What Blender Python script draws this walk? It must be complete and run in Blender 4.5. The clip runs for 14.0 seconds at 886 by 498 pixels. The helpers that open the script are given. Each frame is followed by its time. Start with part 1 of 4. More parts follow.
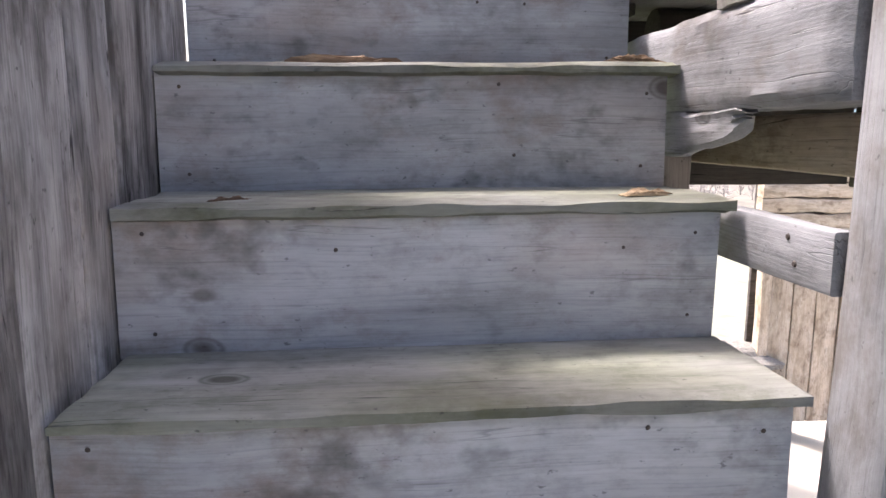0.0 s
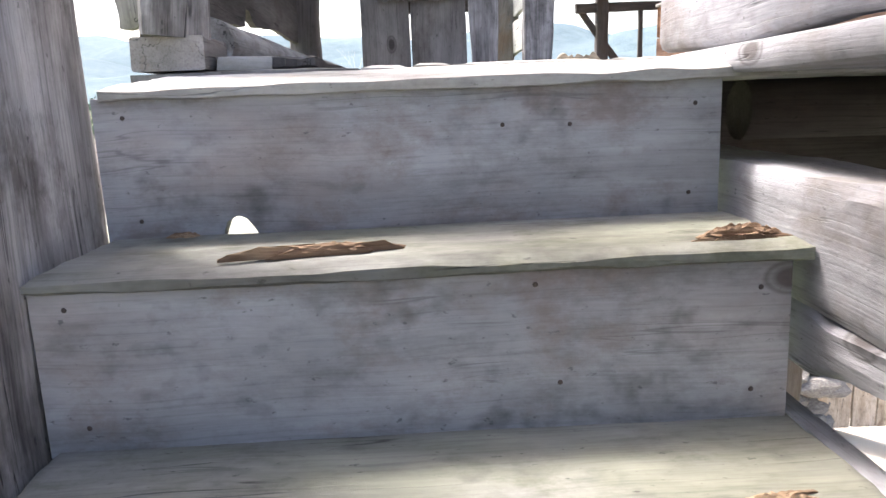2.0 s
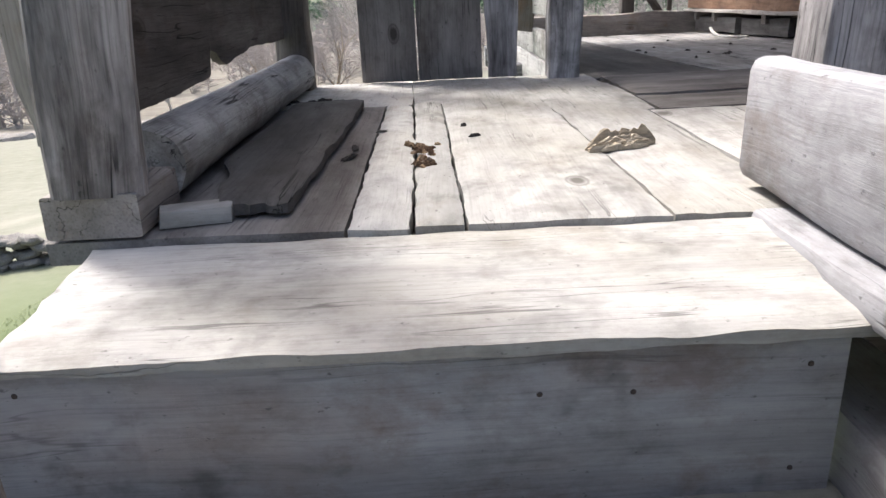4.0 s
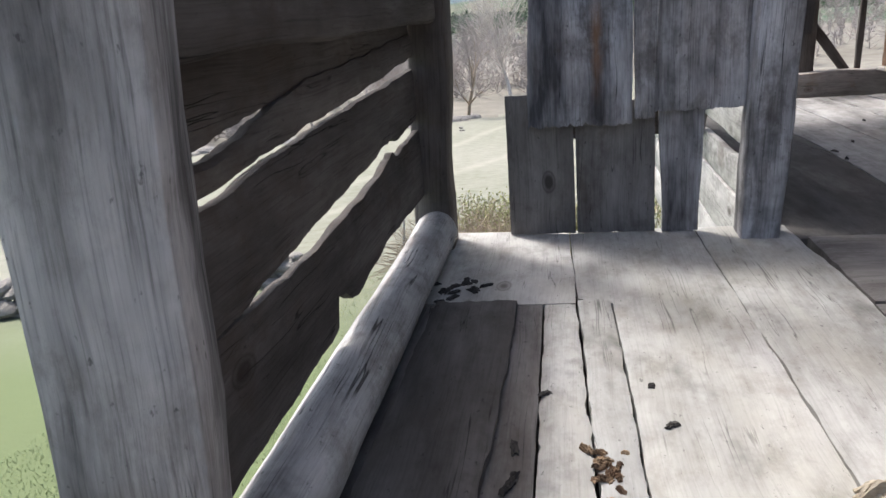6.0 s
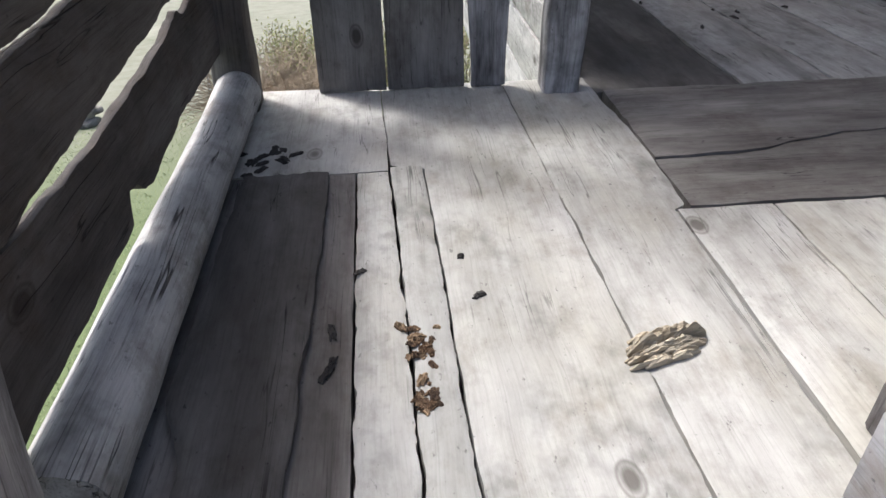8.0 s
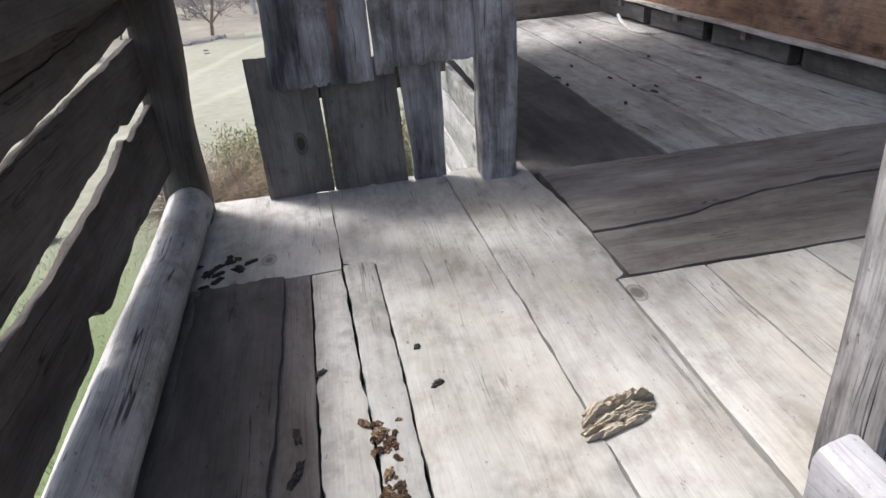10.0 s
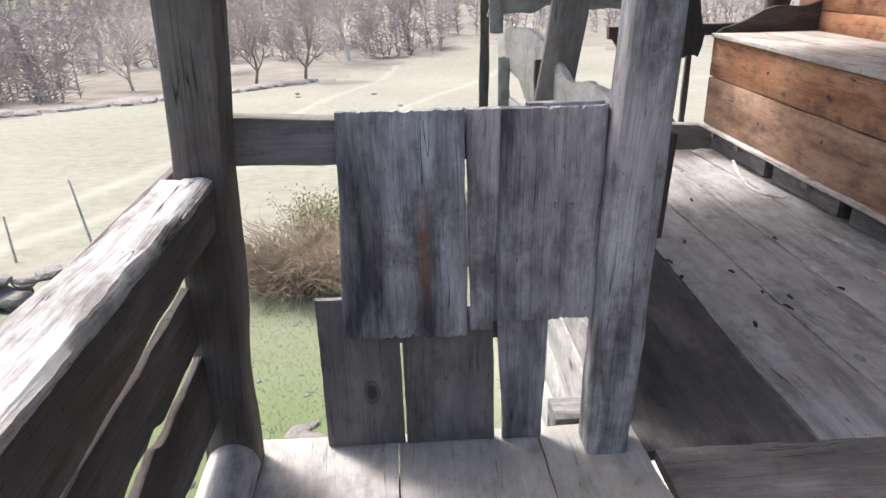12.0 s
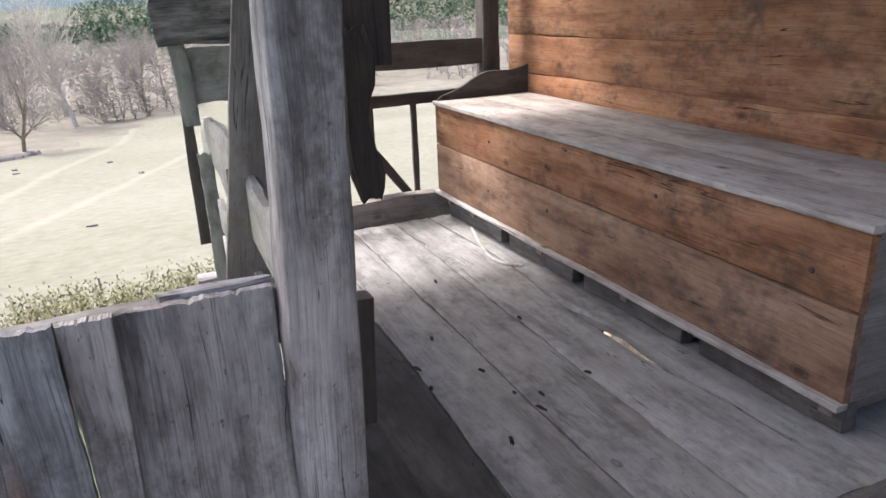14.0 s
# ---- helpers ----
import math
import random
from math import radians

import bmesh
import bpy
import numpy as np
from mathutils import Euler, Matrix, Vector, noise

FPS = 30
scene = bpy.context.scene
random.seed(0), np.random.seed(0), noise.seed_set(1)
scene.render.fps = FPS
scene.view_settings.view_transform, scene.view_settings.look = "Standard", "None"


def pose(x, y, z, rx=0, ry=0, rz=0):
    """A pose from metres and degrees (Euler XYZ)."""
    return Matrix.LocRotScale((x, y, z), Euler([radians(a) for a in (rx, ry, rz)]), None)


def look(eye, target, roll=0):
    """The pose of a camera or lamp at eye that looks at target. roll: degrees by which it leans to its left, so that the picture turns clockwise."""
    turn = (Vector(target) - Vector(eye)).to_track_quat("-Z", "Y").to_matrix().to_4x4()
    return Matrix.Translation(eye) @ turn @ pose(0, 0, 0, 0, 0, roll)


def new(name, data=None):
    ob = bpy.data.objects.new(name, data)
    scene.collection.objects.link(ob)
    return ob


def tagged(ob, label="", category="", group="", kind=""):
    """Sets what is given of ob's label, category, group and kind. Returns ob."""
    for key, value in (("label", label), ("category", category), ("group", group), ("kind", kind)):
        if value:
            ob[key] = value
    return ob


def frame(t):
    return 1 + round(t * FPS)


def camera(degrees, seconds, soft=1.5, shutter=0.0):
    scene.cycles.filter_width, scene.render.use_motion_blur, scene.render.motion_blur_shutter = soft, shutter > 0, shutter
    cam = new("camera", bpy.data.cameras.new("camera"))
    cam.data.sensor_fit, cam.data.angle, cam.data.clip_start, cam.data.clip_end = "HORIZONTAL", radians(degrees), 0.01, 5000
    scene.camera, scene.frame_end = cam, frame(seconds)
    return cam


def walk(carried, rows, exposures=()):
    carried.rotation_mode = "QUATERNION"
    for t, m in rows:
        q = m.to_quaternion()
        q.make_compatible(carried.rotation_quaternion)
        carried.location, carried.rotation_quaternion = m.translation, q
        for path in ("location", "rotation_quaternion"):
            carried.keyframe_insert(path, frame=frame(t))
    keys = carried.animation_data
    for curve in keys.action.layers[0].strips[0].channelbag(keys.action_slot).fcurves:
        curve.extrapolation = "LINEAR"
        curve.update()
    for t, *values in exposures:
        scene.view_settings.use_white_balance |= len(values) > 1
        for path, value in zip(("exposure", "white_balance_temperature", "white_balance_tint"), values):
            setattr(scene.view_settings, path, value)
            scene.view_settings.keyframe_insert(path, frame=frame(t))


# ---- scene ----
cam = camera(65.3, 14.0)
PATH = [
    (0, (-0.144, -1.51, -0.385), (0.024, 0.456, -0.714), 0.2),
    (0.5, (-0.107, -1.431, -0.291), (0.073, 0.537, -0.598), 0.1),
    (1, (-0.006, -1.299, -0.211), (-0.028, 0.688, -0.443), -1.1),
    (1.5, (-0.011, -1.212, -0.187), (-0.091, 0.771, -0.436), -0.5),
    (2, (-0.063, -1.035, -0.073), (-0.016, 0.921, -0.486), -1.9),
    (2.5, (-0.073, -0.969, -0.001), (0.007, 0.977, -0.459), -2.3),
    (3, (-0.04, -0.827, 0.061), (0.011, 1.101, -0.471), -1.5),
    (3.2, (-0.036, -0.796, 0.122), (-0.03, 1.114, -0.472), -2.3),
    (4.3, (-0.045, -0.552, 0.338), (-0.037, 1.325, -0.37), -2.7),
    (5.3, (-0.053, -0.318, 0.462), (-0.045, 1.531, -0.3), -3.1),
    (5.5, (-0.053, -0.272, 0.563), (-0.147, 1.568, -0.215), -3.0),
    (6, (-0.119, -0.134, 0.688), (-0.478, 1.722, 0.036), -4.9),
    (6.5, (-0.143, -0.039, 0.803), (-0.386, 1.793, 0.038), -4.9),
    (7, (-0.121, -0.02, 0.783), (-0.131, 1.739, -0.167), -2.8),
    (7.5, (-0.1, -0.031, 0.763), (-0.028, 1.668, -0.29), -0.5),
    (7.7, (-0.099, -0.048, 0.759), (-0.004, 1.613, -0.351), -0.5),
    (9.8, (-0.078, -0.15, 0.806), (0.226, 1.543, -0.215), -5.1),
    (10, (-0.075, -0.12, 0.813), (0.185, 1.638, -0.105), -4.9),
    (10.5, (-0.045, 0.014, 0.857), (0.119, 1.856, 0.096), -3.1),
    (11, (-0.007, 0.16, 0.997), (0.002, 1.982, 0.171), -3.4),
    (11.5, (-0.009, 0.26, 1.099), (0.034, 2.12, 0.365), -2.1),
    (12, (-0.059, 0.453, 1.185), (0.029, 2.291, 0.403), -1.2),
    (12.5, (-0.073, 0.506, 1.26), (0.039, 2.331, 0.45), -2.2),
    (13, (-0.017, 0.62, 1.261), (0.074, 2.449, 0.458), -3.1),
    (13.5, (0.122, 0.75, 1.285), (0.483, 2.605, 0.63), -2.4),
    (13.6, (0.157, 0.742, 1.331), (0.591, 2.581, 0.675), -2.7),
    (14, (0.235, 0.873, 1.299), (0.959, 2.608, 0.62), -2.4),
]
walk(cam, [(t, look(eye, target, roll)) for t, eye, target, roll in PATH], [(0, 2.05, 6570, 18), (1.5, 2.4, 6570, 15), (3, 1.85, 6620, 13), (5.5, 0.95, 6320, 10), (6.5, 1.35, 6370, 11), (7.5, 1.15, 6270, 10), (10, 1.05, 6320, 11), (11, 1.42, 6420, 14), (11.5, 1.45, 6420, 14), (12, 1.38, 6470, 14), (13, 1.24, 6480, 14), (14, 1.36, 6500, 14)])

# ---- light ----
SUN_FROM = Vector((-0.36, 0.32, 0.88)).normalized()
world = bpy.data.worlds.new("world")
scene.world = world
world.use_nodes = True
wn = world.node_tree
sky = wn.nodes.new("ShaderNodeTexSky")
sky.sky_type = 'NISHITA'
sky.sun_disc = False
sky.sun_elevation = math.asin(SUN_FROM.z)
sky.sun_rotation = math.atan2(SUN_FROM.x, SUN_FROM.y)
sky.air_density, sky.dust_density, sky.ozone_density = 1.0, 6.0, 1.0
bg = wn.nodes["Background"]
bg.inputs["Strength"].default_value = 0.15
wn.links.new(sky.outputs[0], bg.inputs["Color"])
sun = new("sun", bpy.data.lights.new("sun", 'SUN'))
sun.data.energy, sun.data.angle, sun.data.color = 2.05, radians(9), (1.0, 0.97, 0.93)
sun.matrix_world = look(SUN_FROM * 30, (0, 0, 0))


# ---- materials ----
def nodes_of(name):
    m = bpy.data.materials.new(name)
    m.use_nodes = True
    t = m.node_tree
    return m, t, t.nodes["Principled BSDF"]


def add(t, kind, **values):
    n = t.nodes.new(kind)
    for key, value in values.items():
        n.inputs[key].default_value = value
    return n


def ramp(t, source, stops):
    r = t.nodes.new("ShaderNodeValToRGB")
    while len(r.color_ramp.elements) < len(stops):
        r.color_ramp.elements.new(0.5)
    for e, (place, colour) in zip(r.color_ramp.elements, stops):
        e.position, e.color = place, (*colour, 1)
    t.links.new(source, r.inputs["Fac"])
    return r


def mixed(t, kind, fac, a, b):
    m = t.nodes.new("ShaderNodeMix")
    m.data_type, m.blend_type = 'RGBA', kind
    for socket, value in ((m.inputs[0], fac), (m.inputs[6], a), (m.inputs[7], b)):
        if isinstance(value, (int, float)):
            socket.default_value = value
        elif isinstance(value, tuple):
            socket.default_value = (*value, 1)
        else:
            t.links.new(value, socket)
    return m.outputs[2]


def wood(name, dark, mid, light, stain=(0.1, 0.07, 0.05), stained=0.35, rough=0.85, grain=1.0, bump=0.5, knots=True, streaky=0.6, cracked=0.9, rust=None, mould=0.0, tint=None):
    """Weathered wood, its grain along the piece's own x."""
    m, t, b = nodes_of(name)
    link = t.links.new
    tc, info = t.nodes.new("ShaderNodeTexCoord"), t.nodes.new("ShaderNodeObjectInfo")
    shift = t.nodes.new("ShaderNodeVectorMath")
    shift.operation = 'SCALE'
    shift.inputs[0].default_value = (17.3, 5.1, 9.7)
    link(info.outputs["Random"], shift.inputs["Scale"])
    place = t.nodes.new("ShaderNodeVectorMath")
    link(tc.outputs["Object"], place.inputs[0])
    link(shift.outputs[0], place.inputs[1])
    def scaled(source, x, y):
        node = t.nodes.new("ShaderNodeMapping")
        node.inputs["Scale"].default_value = (x, y, y)
        link(source, node.inputs["Vector"])
        return node.outputs[0]

    def noise_at(source, scale, detail, roughness=0.6):
        node = add(t, "ShaderNodeTexNoise", Scale=scale, Detail=detail, Roughness=roughness)
        link(source, node.inputs["Vector"])
        return node

    def calc(kind, a, c):
        node = t.nodes.new("ShaderNodeMath")
        node.operation = kind
        for socket, value in ((node.inputs[0], a), (node.inputs[1], c)):
            if isinstance(value, (int, float)):
                socket.default_value = value
            else:
                link(value, socket)
        return node.outputs[0]

    grey = lambda v: (v, v, v)
    # the figure swerves a little along the piece
    warp = noise_at(place.outputs[0], 2.2, 2.0)
    wv = t.nodes.new("ShaderNodeVectorMath")
    wv.operation = 'MULTIPLY_ADD'
    link(warp.outputs["Color"], wv.inputs[0])
    wv.inputs[1].default_value = (0.0, 0.035, 0.035)
    link(place.outputs[0], wv.inputs[2])
    along = wv.outputs[0]
    fine = noise_at(scaled(along, 2.4, 230 * grain), 1.0, 6.0, 0.65)
    broad = noise_at(scaled(along, 1.6, 9), 1.0, 5.0, 0.65)
    cloud = noise_at(scaled(place.outputs[0], 0.7, 1.2), 13.0, 9.0, 0.72)
    blot = noise_at(scaled(place.outputs[0], 0.8, 1.1), 6.0, 7.0, 0.72)
    speck = noise_at(scaled(place.outputs[0], 0.6, 1.0), 90.0, 3.0, 0.6)
    band = 0.14 if streaky > 0.7 else 0.2
    col = ramp(t, broad.outputs["Fac"], [(0.5 - band, dark), (0.5, mid), (0.5 + 1.1 * band, light)]).outputs[0]
    lines = ramp(t, fine.outputs["Fac"], [(0.30, grey(0.50)), (0.47, grey(0.95)), (0.72, grey(1.12))])
    col = mixed(t, 'MULTIPLY', min(1.0, 0.25 + streaky), col, lines.outputs[0])
    patchy = ramp(t, cloud.outputs["Fac"], [(0.30, (0.58, 0.565, 0.55)), (0.5, grey(0.98)), (0.68, grey(1.12))])
    col = mixed(t, 'MULTIPLY', 0.75, col, patchy.outputs[0])
    marks = ramp(t, blot.outputs["Fac"], [(0.52, grey(0.0)), (0.66, grey(stained))])
    col = mixed(t, 'MIX', marks.outputs[0], col, stain)
    if tint is not None:
        # wide warm or green patches soaked into the grain
        wide = noise_at(scaled(place.outputs[0], 0.55, 1.0), 3.4, 5.0, 0.6)
        soak = ramp(t, wide.outputs["Fac"], [(0.46, grey(0.0)), (0.64, grey(0.8))])
        col = mixed(t, 'MIX', soak.outputs[0], col, mixed(t, 'MULTIPLY', 1.0, col, tint))
    if mould:
        # clusters of small dark mould spots
        patch = noise_at(scaled(place.outputs[0], 0.8, 1.0), 4.5, 3.0, 0.55)
        spot = noise_at(scaled(place.outputs[0], 0.8, 1.0), 26.0, 3.0, 0.55)
        grown = ramp(t, calc('ADD', calc('MULTIPLY', patch.outputs["Fac"], 0.7), calc('MULTIPLY', spot.outputs["Fac"], 0.5)), [(0.645, grey(0.0)), (0.80, grey(mould))])
        col = mixed(t, 'MIX', grown.outputs[0], col, (0.055, 0.056, 0.052))
    dots = ramp(t, speck.outputs["Fac"], [(0.66, grey(0.0)), (0.73, grey(0.65))])
    col = mixed(t, 'MIX', dots.outputs[0], col, tuple(c * 0.35 for c in dark))
    # checks: long thin splits along the grain, in some stretches only
    run = noise_at(scaled(along, 0.85, 34 * grain), 1.0, 2.5, 0.5)
    off = calc('ABSOLUTE', calc('SUBTRACT', run.outputs["Fac"], 0.5), 0.0)
    where = noise_at(scaled(place.outputs[0], 1.0, 3.0), 3.2, 2.0)
    thin = ramp(t, off, [(0.0025, grey(1.0)), (0.009, grey(0.0))])
    some = ramp(t, where.outputs["Fac"], [(0.54, grey(0.0)), (0.62, grey(1.0))])
    cut = calc('MULTIPLY', thin.outputs[0], some.outputs[0])
    cut = calc('MULTIPLY', cut, cracked)
    col = mixed(t, 'MIX', cut, col, tuple(c * 0.14 for c in dark))
    if knots:
        vor = add(t, "ShaderNodeTexVoronoi", Scale=1.0, Randomness=1.0)
        link(scaled(along, 2.6, 4.4), vor.inputs["Vector"])
        kn = ramp(t, vor.outputs["Distance"], [(0.045, grey(0.8)), (0.07, grey(0.25)), (0.085, grey(0.55)), (0.10, grey(0.0))])
        col = mixed(t, 'MIX', kn.outputs[0], col, tuple(c * 0.4 for c in stain))
    if rust is not None:
        # one iron-brown run down the board
        xyz = t.nodes.new("ShaderNodeSeparateXYZ")
        link(tc.outputs["Object"], xyz.inputs[0])
        aside = calc('ABSOLUTE', calc('SUBTRACT', xyz.outputs[1], rust[0]), 0.0)
        aside = calc('ADD', aside, calc('MULTIPLY', calc('SUBTRACT', cloud.outputs["Fac"], 0.5), 0.05))
        ends = calc('ABSOLUTE', calc('SUBTRACT', xyz.outputs[0], rust[1]), 0.0)
        side = ramp(t, calc('MULTIPLY', aside, 10.0), [(0.02, grey(0.6)), (0.20, grey(0.0))])
        span = ramp(t, calc('MULTIPLY', ends, 5.0), [(0.2, grey(1.0)), (0.85, grey(0.0))])
        col = mixed(t, 'MIX', calc('MULTIPLY', side.outputs[0], span.outputs[0]), col, (0.20, 0.10, 0.04))
    tone = t.nodes.new("ShaderNodeHueSaturation")
    val = t.nodes.new("ShaderNodeMapRange")
    val.inputs["To Min"].default_value, val.inputs["To Max"].default_value = 0.84, 1.14
    link(info.outputs["Random"], val.inputs["Value"])
    link(val.outputs[0], tone.inputs["Value"])
    link(col, tone.inputs["Color"])
    link(tone.outputs[0], b.inputs["Base Color"])
    b.inputs["Roughness"].default_value = rough
    b.inputs["Specular IOR Level"].default_value = 0.25
    height = calc('ADD', calc('MULTIPLY', fine.outputs["Fac"], 0.35 + 0.5 * streaky), calc('MULTIPLY', cloud.outputs["Fac"], 0.8))
    height = calc('SUBTRACT', height, cut)
    bp = add(t, "ShaderNodeBump", Strength=min(1.0, bump * 1.2), Distance=0.0035)
    link(height, bp.inputs["Height"])
    link(bp.outputs[0], b.inputs["Normal"])
    return m


def rough_stuff(name, stops, scale=3.0, rough=0.95, bump=0.4, far=0.0, far_scale=0.05, distance=0.03):
    """Earth, stone, grass, bark and leaves: two scales of noise through a ramp."""
    m, t, b = nodes_of(name)
    tc = t.nodes.new("ShaderNodeTexCoord")
    a = add(t, "ShaderNodeTexNoise", Scale=scale, Detail=8.0, Roughness=0.7)
    t.links.new(tc.outputs["Object"], a.inputs["Vector"])
    c = add(t, "ShaderNodeTexNoise", Scale=far_scale, Detail=4.0)
    t.links.new(tc.outputs["Object"], c.inputs["Vector"])
    mx = t.nodes.new("ShaderNodeMix")
    mx.inputs[0].default_value = far
    t.links.new(a.outputs["Fac"], mx.inputs[2])
    t.links.new(c.outputs["Fac"], mx.inputs[3])
    r = ramp(t, mx.outputs[0], stops)
    t.links.new(r.outputs[0], b.inputs["Base Color"])
    b.inputs["Roughness"].default_value = rough
    b.inputs["Specular IOR Level"].default_value = 0.15
    bp = add(t, "ShaderNodeBump", Strength=bump, Distance=distance)
    t.links.new(a.outputs["Fac"], bp.inputs["Height"])
    t.links.new(bp.outputs[0], b.inputs["Normal"])
    return m


# pale wood with sunlight put into its base colour
SUNPALE = wood("sunlit_pale_wood", (0.30, 0.298, 0.29), (0.45, 0.445, 0.435), (0.56, 0.555, 0.545), stain=(0.16, 0.14, 0.12), stained=0.6, streaky=0.5, bump=1.0, cracked=1.0, mould=0.5)
# cream wood brightened to carry sunlight in its colour
CREAM = wood("sunlit_cream_wood", (0.30, 0.235, 0.17), (0.50, 0.42, 0.33), (0.62, 0.55, 0.46), stain=(0.16, 0.11, 0.075), stained=0.7, streaky=0.5)
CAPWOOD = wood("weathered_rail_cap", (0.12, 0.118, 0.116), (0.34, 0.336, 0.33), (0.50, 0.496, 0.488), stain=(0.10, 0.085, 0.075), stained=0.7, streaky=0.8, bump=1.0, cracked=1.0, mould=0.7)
# floor wood darkened for shade as well as dirt
SHADEFLOOR = wood("shaded_dirty_floor_wood", (0.05, 0.048, 0.046), (0.085, 0.081, 0.078), (0.135, 0.13, 0.126), stain=(0.04, 0.036, 0.033), stained=0.6, streaky=0.3, mould=0.6)
GREY = wood("weathered_grey_wood", (0.095, 0.092, 0.095), (0.32, 0.315, 0.323), (0.50, 0.494, 0.503), stain=(0.065, 0.055, 0.05), stained=0.65, streaky=0.85, bump=0.9, mould=0.5, tint=(0.84, 0.78, 0.74))
STEP = wood("worn_step_wood", (0.23, 0.233, 0.247), (0.335, 0.34, 0.36), (0.42, 0.426, 0.446), stain=(0.17, 0.125, 0.105), stained=0.55, streaky=0.2, cracked=0.35, bump=0.3, mould=0.6, tint=(0.90, 0.76, 0.68))
PALE = wood("bleached_floor_wood", (0.27, 0.267, 0.255), (0.36, 0.358, 0.345), (0.43, 0.428, 0.414), stain=(0.19, 0.17, 0.145), stained=0.4, streaky=0.12, bump=0.4, cracked=0.6, mould=0.4, tint=(0.90, 0.88, 0.82))
BEAM = wood("bleached_blue_beam", (0.215, 0.22, 0.24), (0.305, 0.31, 0.33), (0.385, 0.39, 0.412), stain=(0.18, 0.155, 0.14), stained=0.6, streaky=0.25, cracked=0.6, mould=0.4)
TREAD = wood("mossy_tread_wood", (0.135, 0.136, 0.124), (0.215, 0.217, 0.202), (0.32, 0.322, 0.302), stain=(0.08, 0.085, 0.055), stained=0.6, streaky=0.18, cracked=0.7, mould=0.5, tint=(0.86, 0.89, 0.72))
# dark wood tone with shade included in the base colour
SHADE = wood("shade_dark_wood", (0.058, 0.05, 0.047), (0.092, 0.082, 0.076), (0.15, 0.135, 0.127), stain=(0.07, 0.045, 0.03))
BROWN = wood("brown_grey_wood", (0.15, 0.135, 0.125), (0.23, 0.21, 0.197), (0.32, 0.30, 0.285), stain=(0.17, 0.11, 0.065), stained=0.55)
BLUE = wood("blue_grey_board", (0.065, 0.067, 0.075), (0.235, 0.24, 0.258), (0.47, 0.478, 0.50), stain=(0.065, 0.054, 0.048), stained=0.75, streaky=0.85, bump=0.8, rust=(-0.045, -0.05), mould=0.45, tint=(0.78, 0.72, 0.68))
ORANGE = wood("reddish_pine", (0.20, 0.095, 0.052), (0.375, 0.192, 0.105), (0.49, 0.285, 0.175), stain=(0.13, 0.075, 0.052), stained=0.75, grain=0.6, bump=0.45, streaky=0.6, cracked=1.0, mould=0.55, tint=(0.70, 0.60, 0.55))
DULLRED = wood("dusty_reddish_pine", (0.175, 0.10, 0.066), (0.31, 0.195, 0.132), (0.42, 0.285, 0.205), stain=(0.13, 0.09, 0.07), stained=0.75, grain=0.6, bump=0.4, streaky=0.5, cracked=0.9, mould=0.5, tint=(0.78, 0.72, 0.70))
DIRTY = wood("dirty_floor_wood", (0.03, 0.028, 0.027), (0.05, 0.047, 0.045), (0.09, 0.083, 0.08), stain=(0.03, 0.026, 0.023), streaky=0.3)
ROOMFLOOR = wood("grey_room_floor", (0.17, 0.169, 0.168), (0.29, 0.289, 0.287), (0.38, 0.378, 0.375), stain=(0.085, 0.075, 0.068), stained=0.35, streaky=0.22, bump=0.6, cracked=1.0, mould=0.4, tint=(0.88, 0.85, 0.82))
# grey plank wood darkened by the railing's shadow, held in the colour
LOOSE = wood("shaded_loose_plank", (0.045, 0.043, 0.042), (0.078, 0.075, 0.073), (0.125, 0.121, 0.118), stain=(0.04, 0.035, 0.03), stained=0.5, streaky=0.3)
DUNFLOOR = wood("dun_threshold_wood", (0.085, 0.08, 0.076), (0.155, 0.147, 0.141), (0.23, 0.222, 0.215), stain=(0.07, 0.06, 0.052), stained=0.6, streaky=0.4)
# railing wood with the shade of its inner face in the colour
RAILWOOD = wood("shaded_railing_wood", (0.05, 0.044, 0.041), (0.092, 0.083, 0.078), (0.165, 0.151, 0.143), stain=(0.06, 0.042, 0.032), stained=0.5, bump=0.8)
ROTTEN = wood("rotten_wood", (0.055, 0.036, 0.025), (0.175, 0.112, 0.07), (0.42, 0.31, 0.20), stain=(0.07, 0.038, 0.022), stained=0.65, streaky=0.9, bump=0.9)
PALECHIP = wood("dry_wood_splinter", (0.22, 0.18, 0.125), (0.36, 0.315, 0.24), (0.53, 0.48, 0.39), stain=(0.34, 0.22, 0.11), stained=0.3, streaky=0.6, bump=0.8)
DUSTY = wood("dusty_bench_top", (0.28, 0.25, 0.225), (0.44, 0.41, 0.38), (0.55, 0.52, 0.49), stain=(0.19, 0.155, 0.13), stained=0.5, streaky=0.25)
# near-black wood: dark boards, and stand-in shade below the floors
BLACKWOOD = wood("black_shade_wood", (0.035, 0.03, 0.027), (0.06, 0.052, 0.048), (0.09, 0.08, 0.075))
STONE = rough_stuff("field_stone", [(0.25, (0.085, 0.08, 0.073)), (0.5, (0.20, 0.19, 0.175)), (0.75, (0.36, 0.345, 0.32))], scale=9, bump=0.7)
MEADOW = rough_stuff("meadow", [(0.3, (0.128, 0.134, 0.096)), (0.45, (0.182, 0.186, 0.146)), (0.6, (0.228, 0.227, 0.19)), (0.75, (0.186, 0.193, 0.146))], scale=2.2, bump=0.5, far=0.45, far_scale=0.06)
_t = MEADOW.node_tree
_pos = _t.nodes.new("ShaderNodeNewGeometry")
_sep = _t.nodes.new("ShaderNodeSeparateXYZ")
_t.links.new(_pos.outputs["Position"], _sep.inputs[0])
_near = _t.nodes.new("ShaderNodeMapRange")
